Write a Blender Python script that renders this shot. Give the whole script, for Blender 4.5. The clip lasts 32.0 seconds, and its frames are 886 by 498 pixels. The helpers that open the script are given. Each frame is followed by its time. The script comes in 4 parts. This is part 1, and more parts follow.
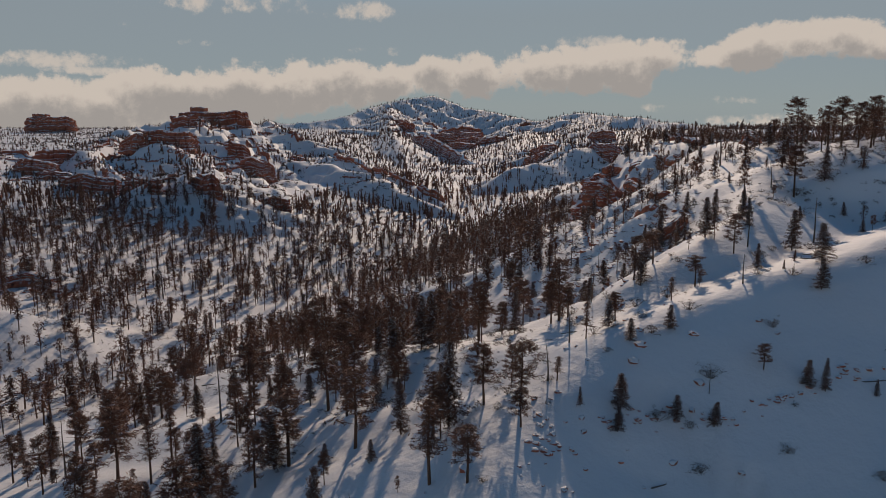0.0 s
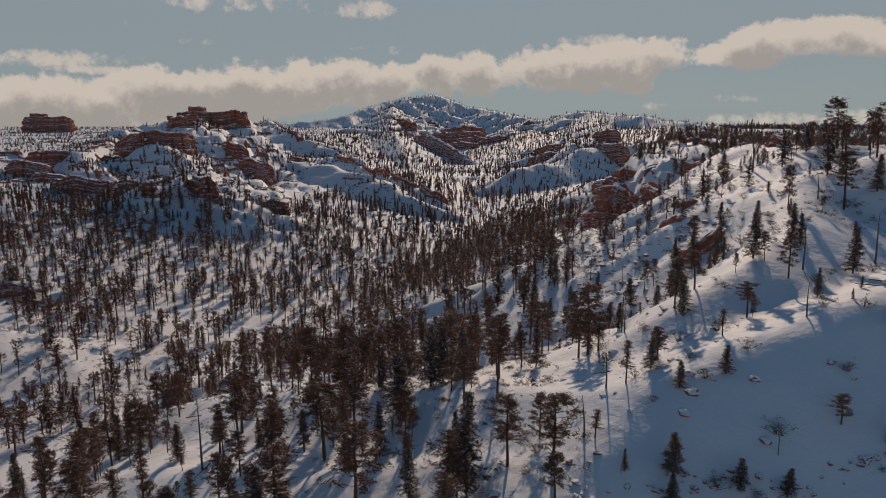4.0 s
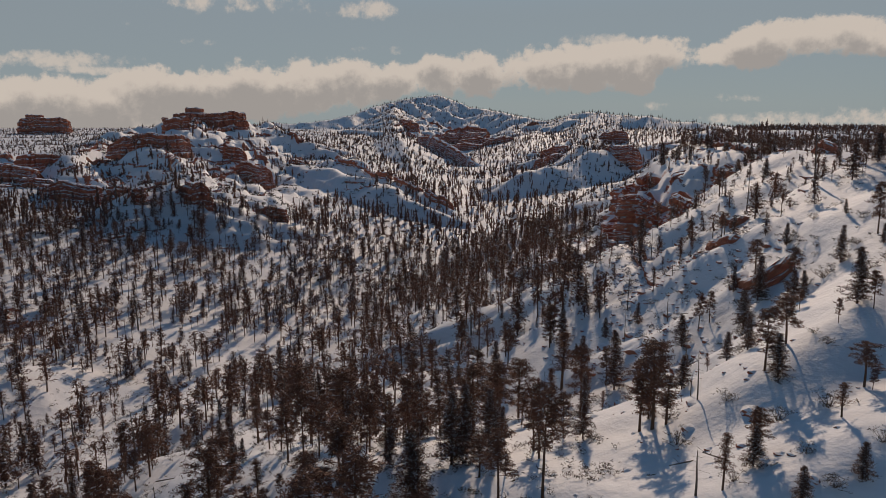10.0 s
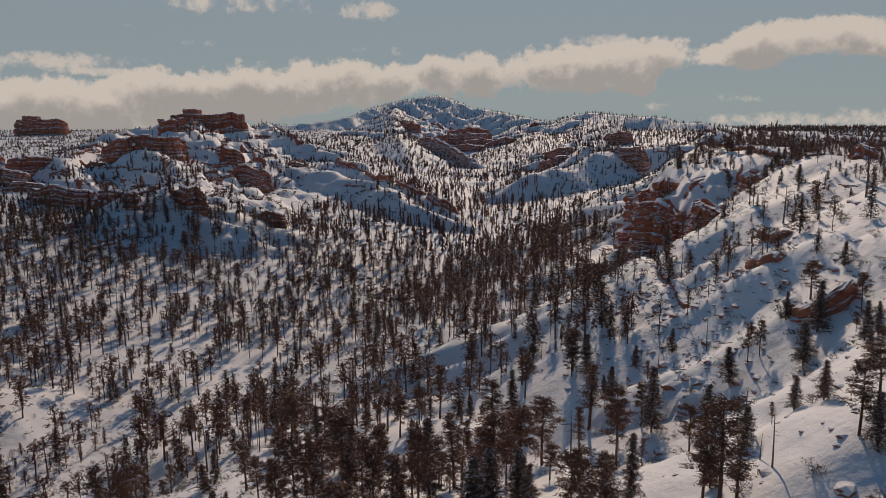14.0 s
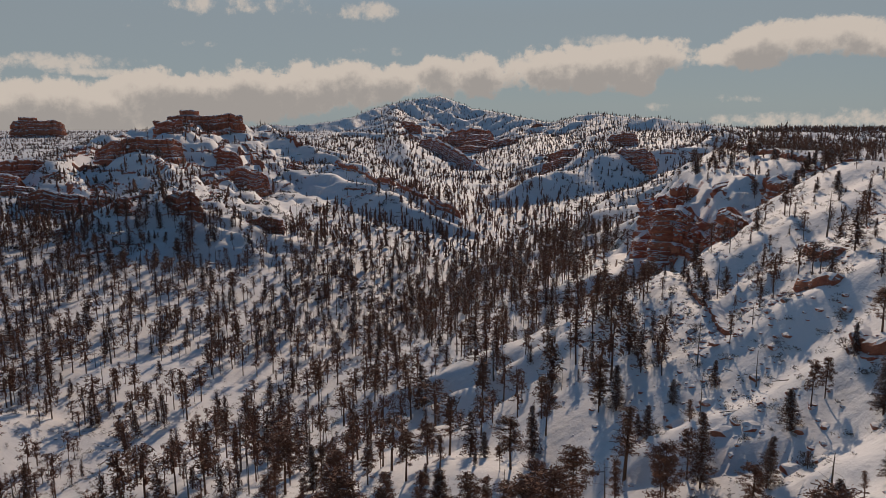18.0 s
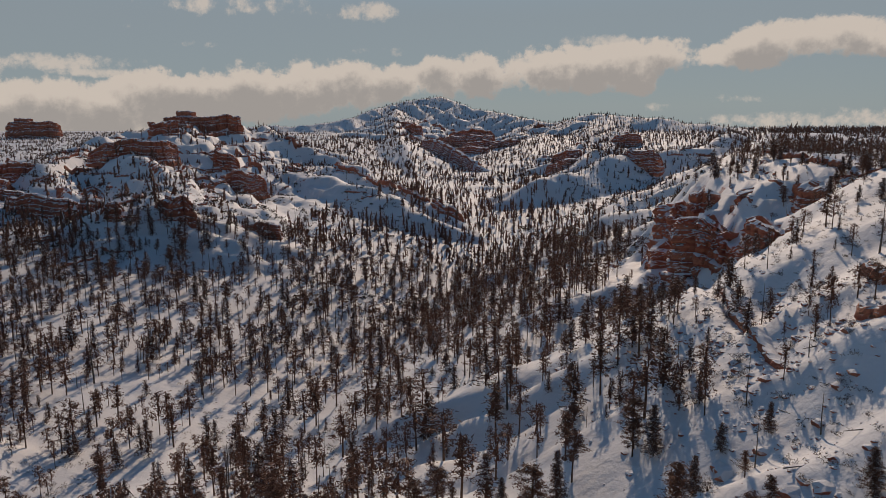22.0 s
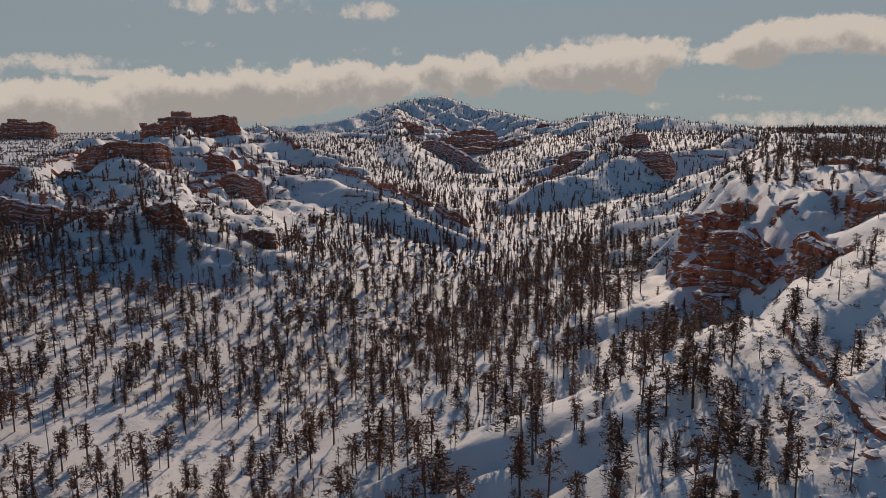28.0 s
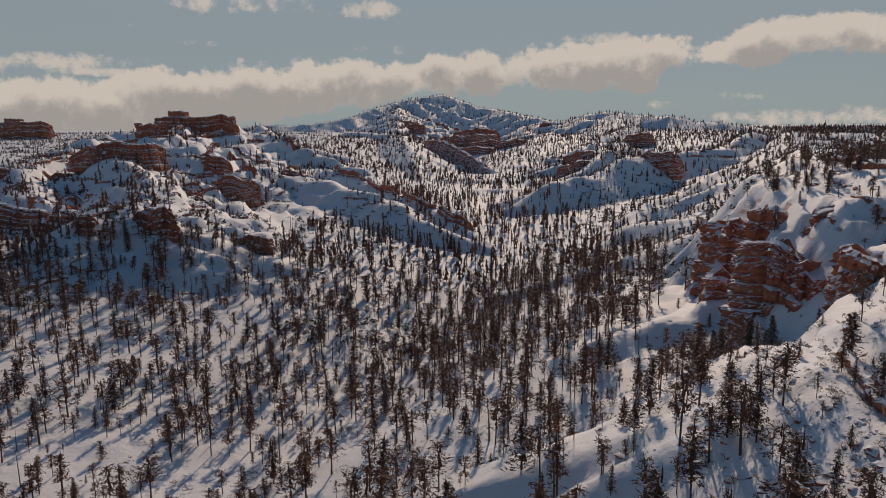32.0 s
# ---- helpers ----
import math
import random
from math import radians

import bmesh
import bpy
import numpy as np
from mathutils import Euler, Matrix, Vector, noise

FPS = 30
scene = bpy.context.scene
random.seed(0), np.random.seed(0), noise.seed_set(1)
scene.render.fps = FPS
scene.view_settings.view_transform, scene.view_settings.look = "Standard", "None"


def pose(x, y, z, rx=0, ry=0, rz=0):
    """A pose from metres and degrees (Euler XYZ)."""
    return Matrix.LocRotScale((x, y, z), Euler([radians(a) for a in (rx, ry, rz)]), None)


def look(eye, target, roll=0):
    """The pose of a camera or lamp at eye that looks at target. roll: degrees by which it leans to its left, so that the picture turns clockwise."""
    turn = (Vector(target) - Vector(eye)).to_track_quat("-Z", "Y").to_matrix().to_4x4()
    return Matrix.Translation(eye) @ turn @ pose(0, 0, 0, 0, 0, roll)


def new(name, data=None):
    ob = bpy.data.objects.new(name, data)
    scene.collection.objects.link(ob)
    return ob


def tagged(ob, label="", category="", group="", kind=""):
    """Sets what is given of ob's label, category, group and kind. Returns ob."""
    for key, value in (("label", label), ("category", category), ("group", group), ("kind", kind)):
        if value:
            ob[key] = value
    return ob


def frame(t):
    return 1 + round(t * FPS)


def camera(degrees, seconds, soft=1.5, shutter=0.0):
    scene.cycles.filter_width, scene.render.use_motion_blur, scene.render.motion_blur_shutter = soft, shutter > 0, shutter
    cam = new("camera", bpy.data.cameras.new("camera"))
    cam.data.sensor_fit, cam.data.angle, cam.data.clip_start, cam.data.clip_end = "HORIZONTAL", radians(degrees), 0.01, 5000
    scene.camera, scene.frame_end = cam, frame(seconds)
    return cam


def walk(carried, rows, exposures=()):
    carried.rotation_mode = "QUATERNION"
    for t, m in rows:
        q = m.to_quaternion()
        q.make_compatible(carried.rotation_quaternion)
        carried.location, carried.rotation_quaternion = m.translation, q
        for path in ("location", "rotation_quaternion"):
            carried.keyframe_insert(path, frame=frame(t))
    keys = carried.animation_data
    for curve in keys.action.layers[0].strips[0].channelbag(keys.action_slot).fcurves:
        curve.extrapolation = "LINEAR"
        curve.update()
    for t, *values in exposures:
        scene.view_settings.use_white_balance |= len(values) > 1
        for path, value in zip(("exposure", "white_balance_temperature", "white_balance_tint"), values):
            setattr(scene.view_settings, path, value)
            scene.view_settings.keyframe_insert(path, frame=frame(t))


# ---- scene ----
FOV = 60.0
cam = camera(FOV, 32.0, soft=0.7)
# seconds, x, y, z, yaw, pitch, roll
ROWS = [
    (0.0, 0.000, 0.000, 100.000, -0.125, -10.472, 0.009),
    (2.0, -0.766, 8.219, 100.364, -0.078, -10.535, 0.037),
    (4.0, -1.578, 16.430, 100.683, -0.030, -10.571, 0.064),
    (6.0, -2.428, 24.630, 100.964, 0.014, -10.584, 0.092),
    (8.0, -3.307, 32.821, 101.210, 0.054, -10.582, 0.120),
    (10.0, -4.210, 41.001, 101.428, 0.087, -10.568, 0.147),
    (12.0, -5.127, 49.168, 101.623, 0.113, -10.548, 0.175),
    (14.0, -6.053, 57.323, 101.800, 0.133, -10.524, 0.203),
    (16.0, -6.978, 65.464, 101.965, 0.146, -10.501, 0.230),
    (18.0, -7.896, 73.590, 102.123, 0.153, -10.482, 0.258),
    (20.0, -8.800, 81.702, 102.280, 0.157, -10.469, 0.286),
    (22.0, -9.680, 89.797, 102.440, 0.160, -10.464, 0.313),
    (24.0, -10.531, 97.875, 102.610, 0.165, -10.469, 0.341),
    (26.0, -11.344, 105.935, 102.794, 0.176, -10.485, 0.369),
    (28.0, -12.113, 113.976, 102.998, 0.198, -10.512, 0.396),
    (30.0, -12.829, 121.998, 103.227, 0.235, -10.552, 0.424),
    (32.0, -13.484, 130.000, 103.487, 0.293, -10.602, 0.452),
]
EXPOSURE = -0.94
walk(cam, [(t, pose(x, y, z, 90 + pitch, roll, yaw)) for t, x, y, z, yaw, pitch, roll in ROWS],
     [(0.0, EXPOSURE), (32.0, EXPOSURE)])

# ---- light ----
SUN_AZ, SUN_EL = 9.0, 26.0      # degrees to the right of straight ahead (+y), and above the horizon
sun_data = bpy.data.lights.new("sun", "SUN")
sun_data.energy, sun_data.angle, sun_data.color = 5.0, radians(0.6), (1.0, 0.765, 0.575)
sun = new("sun", sun_data)
a, e = radians(SUN_AZ), radians(SUN_EL)
sun_dir = Vector((math.sin(a) * math.cos(e), math.cos(a) * math.cos(e), math.sin(e)))
sun.matrix_world = look(sun_dir * 500, (0, 0, 0))


class Nodes:
    """Short hand for building node trees."""

    def __init__(self, tree):
        self.t = tree

    def n(self, kind, **kw):
        node = self.t.nodes.new(kind)
        for k, v in kw.items():
            if k in node.inputs.keys():
                self.put(node.inputs[k], v)
        return node

    def put(self, socket, v):
        if isinstance(v, bpy.types.NodeSocket):
            self.t.links.new(v, socket)
        else:
            socket.default_value = v

    def math(self, op, a, b=0.0, c=0.0, clamp=False):
        node = self.t.nodes.new("ShaderNodeMath")
        node.operation, node.use_clamp = op, clamp
        for s, v in zip(node.inputs, (a, b, c)):
            self.put(s, v)
        return node.outputs[0]

    def mix(self, f, a, b):
        node = self.t.nodes.new("ShaderNodeMix")
        node.data_type = "RGBA"
        self.put(node.inputs[0], f)
        for s, v in ((node.inputs[6], a), (node.inputs[7], b)):
            self.put(s, (*v, 1) if isinstance(v, tuple) and len(v) == 3 else v)
        return node.outputs[2]

    def noise(self, vec, scale, detail=4.0, rough=0.5, distortion=0.0):
        node = self.t.nodes.new("ShaderNodeTexNoise")
        if vec is not None:
            self.put(node.inputs["Vector"], vec)
        for k, v in (("Scale", scale), ("Detail", detail), ("Roughness", rough), ("Distortion", distortion)):
            node.inputs[k].default_value = v
        return node.outputs[0]

    def ramp(self, v, lo, hi):
        node = self.t.nodes.new("ShaderNodeMapRange")
        node.interpolation_type = "SMOOTHSTEP"
        self.put(node.inputs[0], v)
        self.put(node.inputs[1], lo)
        self.put(node.inputs[2], hi)
        return node.outputs[0]


world = bpy.data.worlds.new("sky")
scene.world = world
world.use_nodes = True
wt = world.node_tree
wt.nodes.clear()
N = Nodes(wt)
coord = wt.nodes.new("ShaderNodeTexCoord").outputs["Generated"]
sky = wt.nodes.new("ShaderNodeTexSky")
sky.sky_type, sky.sun_disc = "NISHITA", False
sky.sun_elevation, sky.sun_rotation = radians(SUN_EL), radians(SUN_AZ)
sky.altitude, sky.air_density, sky.dust_density, sky.ozone_density = 2400, 1.0, 0.2, 1.5
sep = N.n("ShaderNodeSeparateXYZ", Vector=coord)
sx, sy, sz = sep.outputs
az = N.math("MULTIPLY", N.math("ARCTAN2", sx, sy), 57.2958)
el = N.math("MULTIPLY", N.math("ARCSINE", sz), 57.2958)
# cumulus: heads of cloud as (azimuth, elevation, half width, half height) in degrees, torn by noise
HEADS = [
    (-29.7, -0.1, 2.5, 1.48), (-26.8, 0.2, 2.6, 2.03), (-23.7, 0.0, 2.5, 1.77), (-20.1, 0.8, 2.4, 2.19), (-16.8, 1.0, 2.5, 2.03), (-13.7, 1.2, 2.2, 2.19),
    (-10.1, 1.4, 2.4, 2.19), (-6.9, 1.7, 2.4, 2.11), (-3.6, 1.9, 2.1, 1.69), (-0.3, 2.3, 1.9, 1.86), (2.6, 2.4, 2.2, 1.86), (6.3, 2.6, 2.4, 1.86),
    (9.9, 2.7, 2.4, 1.77), (13.0, 2.7, 1.9, 1.86), (15.7, 3.6, 2.1, 1.43), (18.7, 3.4, 2.2, 1.01), (21.2, 3.8, 1.9, 1.43), (23.9, 4.3, 2.3, 1.52),
    (26.6, 4.4, 2.4, 1.52), (29.2, 4.0, 2.3, 1.10), (31.6, 3.8, 2.5, 1.27), (34.7, 3.5, 3.8, 1.69), (-32.5, 0.0, 3.8, 1.77), (-36.4, 0.2, 4.6, 1.90),
    (-25.9, -0.9, 7.2, 1.01), (24.0, -1.0, 7.6, 0.59), (28.3, -0.7, 3.0, 0.80), (16.3, -0.1, 1.2, 0.42), (20.3, 0.5, 1.3, 0.38), (-5.5, 6.6, 2.1, 0.72),
    (-17.1, 4.4, 1.2, 0.38), (-16.4, 7.0, 4.2, 0.84), (-21.4, 5.5, 0.8, 0.38), (-27.8, 3.0, 5.9, 0.59), (-23.9, 2.4, 2.3, 0.34), (-4.0, 4.0, 2.5, 0.59),
    (11.0, 4.5, 2.1, 0.51),
]
warp = N.noise(coord, 9.0, 6.0, 0.6)
warp2 = N.noise(coord, 34.0, 5.0, 0.6)
jit = N.math("ADD", N.math("MULTIPLY", N.math("SUBTRACT", warp, 0.5), 3.0), N.math("MULTIPLY", N.math("SUBTRACT", warp2, 0.5), 1.5))


def lobes(heads, lift):
    """How deep inside the heads of cloud a direction lies, looked at lift degrees higher."""
    field = None
    for ha, he, hw, hh in heads:
        da = N.math("DIVIDE", N.math("SUBTRACT", az, ha), hw * 1.45)
        de = N.math("DIVIDE", N.math("SUBTRACT", el, he - lift), hh)
        lobe = N.math("SUBTRACT", 1.0, N.math("ADD", N.math("MULTIPLY", da, da), N.math("MULTIPLY", de, de)))
        field = lobe if field is None else N.math("SMOOTH_MAX", field, lobe, 0.35)
    return field


big, small = [h for h in HEADS if h[3] > 0.95], [h for h in HEADS if h[3] <= 0.95]
fine = N.math("MULTIPLY", N.math("SUBTRACT", N.noise(coord, 90.0, 5.0, 0.65), 0.5), 0.9)
rag = N.math("ADD", jit, fine)
cover_big = N.ramp(N.math("ADD", lobes(big, 0.0), rag), 0.0, 0.42)
cover_small = N.math("MULTIPLY", N.ramp(N.math("ADD", lobes(small, 0.0), N.math("MULTIPLY", rag, 2.4)), 0.2, 1.6), 0.85)
cover = N.math("MAXIMUM", cover_big, cover_small)
# shade put into the cloud colour: darker where more cloud lies above
cloud_shade = N.ramp(N.math("ADD", lobes(big, 1.15), N.math("MULTIPLY", rag, 0.9)), 0.05, 1.0)
SKY_GAIN, CLOUD_LIT, CLOUD_BASE, VEIL = 0.05, (23.0, 19.9, 17.2), (13.3, 12.0, 11.1), (9.6, 10.8, 11.6)
# a thin high veil of haze pales the lower sky
veil = N.math("MULTIPLY", N.ramp(el, 17.0, 6.0), 0.93)
clear = N.n("ShaderNodeVectorMath", Vector=sky.outputs[0])
clear.operation = "MULTIPLY"
clear.inputs[1].default_value = (1.90, 2.44, 2.46)
blue = N.mix(veil, clear.outputs[0], VEIL)
cloud = N.mix(cloud_shade, CLOUD_LIT, CLOUD_BASE)
bg = N.n("ShaderNodeBackground", Color=N.mix(N.math("MULTIPLY", cover, 0.93), blue, cloud), Strength=SKY_GAIN)
wt.links.new(bg.outputs[0], N.n("ShaderNodeOutputWorld").inputs[0])


# ---- materials ----
def material(name, build, rough=0.8):
    m = bpy.data.materials.new(name)
    m.use_nodes = True
    t = m.node_tree
    bsdf = t.nodes["Principled BSDF"]
    bsdf.inputs["Roughness"].default_value = rough
    bsdf.inputs["Specular IOR Level"].default_value = 0.25
    g = Nodes(t)
    build(g, bsdf, t.nodes.new("ShaderNodeNewGeometry"))
    return m


def bump(g, bsdf, height, distance, strength=0.6):
    b = g.n("ShaderNodeBump", Height=height, Distance=distance, Strength=strength)
    g.t.links.new(b.outputs[0], bsdf.inputs["Normal"])


def rock_colour(g, pos):
    """Banded red and buff limestone."""
    s = g.n("ShaderNodeSeparateXYZ", Vector=pos)
    wob = g.math("MULTIPLY", g.math("SUBTRACT", g.noise(pos, 0.03, 3.0), 0.5), 9.0)
    z = g.math("ADD", s.outputs[2], wob)
    lay = g.n("ShaderNodeCombineXYZ", Z=z)
    bands = g.noise(lay.outputs[0], 0.55, 5.0, 0.65)
    col = g.mix(g.ramp(bands, 0.36, 0.60), (0.36, 0.112, 0.072), (0.48, 0.20, 0.118))
    col = g.mix(g.ramp(bands, 0.60, 0.74), col, (0.46, 0.27, 0.18))
    return g.mix(g.math("MULTIPLY", g.ramp(g.noise(pos, 0.5, 6.0, 0.65), 0.45, 0.75), 0.6), col, (0.26, 0.095, 0.065)), bands


def snow_over(g, bsdf, geo, lo, hi, speck, thin=0.0, strata=0.42):
    """Snow that lies on whatever is not too steep, with rock or soil showing through."""
    pos = geo.outputs["Position"]
    nz = g.n("ShaderNodeSeparateXYZ", Vector=geo.outputs["Normal"]).outputs[2]
    n1 = g.math("SUBTRACT", g.noise(pos, 0.16, 6.0, 0.62), 0.5)
    n2 = g.math("SUBTRACT", g.noise(pos, 1.1, 5.0, 0.6), 0.5)
    lie = g.math("ADD", nz, g.math("ADD", g.math("MULTIPLY", n1, speck), g.math("MULTIPLY", n2, speck * 0.8)))
    bare = g.math("MULTIPLY", g.ramp(g.noise(pos, 0.011, 3.0, 0.6), 0.47, 0.62), thin)
    rock, bands = rock_colour(g, pos)
    shelf = g.math("MULTIPLY", g.math("SUBTRACT", bands, 0.5), strata)
    cover_ = g.ramp(g.math("ADD", g.math("SUBTRACT", lie, bare), shelf), lo, hi)
    white = g.mix(g.noise(pos, 0.05, 4.0), (0.78, 0.79, 0.81), (0.86, 0.86, 0.87))
    g.t.links.new(g.mix(cover_, rock, white), bsdf.inputs["Base Color"])
    soft = g.math("ADD", g.math("MULTIPLY", g.noise(pos, 0.35, 5.0, 0.55), 0.7), g.math("MULTIPLY", g.noise(pos, 2.2, 4.0, 0.6), 0.06))
    hard = g.math("ADD", g.math("MULTIPLY", bands, 0.9), g.math("MULTIPLY", g.noise(pos, 1.6, 6.0, 0.7), 0.8))
    h = g.n("ShaderNodeMix", Factor=cover_, A=hard, B=soft)
    bump(g, bsdf, h.outputs[0], 1.0, 0.5)


SNOW = material("snow_ground", lambda g, b, q: snow_over(g, b, q, 0.47, 0.55, 0.16, 0.03, 0.2), 0.7)
BOULDER = material("snowy_boulder", lambda g, b, q: snow_over(g, b, q, 0.40, 0.56, 0.5), 0.85)
ROCK = material("red_limestone", lambda g, b, q: snow_over(g, b, q, 0.58, 0.69, 0.62), 0.85)


def plain(c1, c2, scale, frost=0.0, rel=0.02):
    def build(g, b, q):
        pos = q.outputs["Position"]
        info = g.t.nodes.new("ShaderNodeObjectInfo").outputs["Random"]
        isl = q.outputs["Random Per Island"]
        f = g.math("ADD", g.math("MULTIPLY", g.noise(pos, scale, 4.0), 0.5), g.math("MULTIPLY", g.math("ADD", info, isl), 0.25))
        col = g.mix(f, c1, c2)
        if frost:
            col = g.mix(g.math("GREATER_THAN", isl, 1 - frost), col, (0.72, 0.74, 0.78))
        g.t.links.new(col, b.inputs["Base Color"])
        bump(g, b, g.noise(pos, scale * 3, 3.0), rel)
    return build


BARK = material("pine_bark", plain((0.055, 0.035, 0.024), (0.17, 0.10, 0.065), 3.0), 0.9)
DEAD = material("grey_dead_wood", plain((0.07, 0.055, 0.045), (0.20, 0.17, 0.14), 3.0), 0.9)
NEEDLE = material("pine_needles", plain((0.092, 0.046, 0.033), (0.28, 0.138, 0.088), 0.8, 0.035), 0.75)
FIR = material("fir_needles", plain((0.072, 0.040, 0.031), (0.21, 0.110, 0.074), 0.8, 0.13), 0.75)
BUSH = material("dry_shrub", plain((0.05, 0.036, 0.025), (0.16, 0.11, 0.07), 1.5, 0.15), 0.9)


# ---- terrain ----
rng = np.random.default_rng(7)
LATTICE = rng.random((257, 257))


def vnoise(x, y):
    """Smooth value noise in 0..1."""
    xi, yi = np.floor(x).astype(int), np.floor(y).astype(int)
    fx, fy = x - xi, y - yi
    fx, fy = fx * fx * (3 - 2 * fx), fy * fy * (3 - 2 * fy)
    a0, b0, a1, b1 = xi % 256, yi % 256, (xi + 1) % 256, (yi + 1) % 256
    return (LATTICE[a0, b0] * (1 - fx) + LATTICE[a1, b0] * fx) * (1 - fy) + (LATTICE[a0, b1] * (1 - fx) + LATTICE[a1, b1] * fx) * fy


def fbm(x, y, octaves=4, gain=0.5):
    s, amp, tot = 0.0, 1.0, 0.0
    for k in range(octaves):
        s, tot = s + amp * vnoise(x * 2 ** k + 17.3 * k, y * 2 ** k + 41.7 * k), tot + amp
        amp *= gain
    return s / tot - 0.5


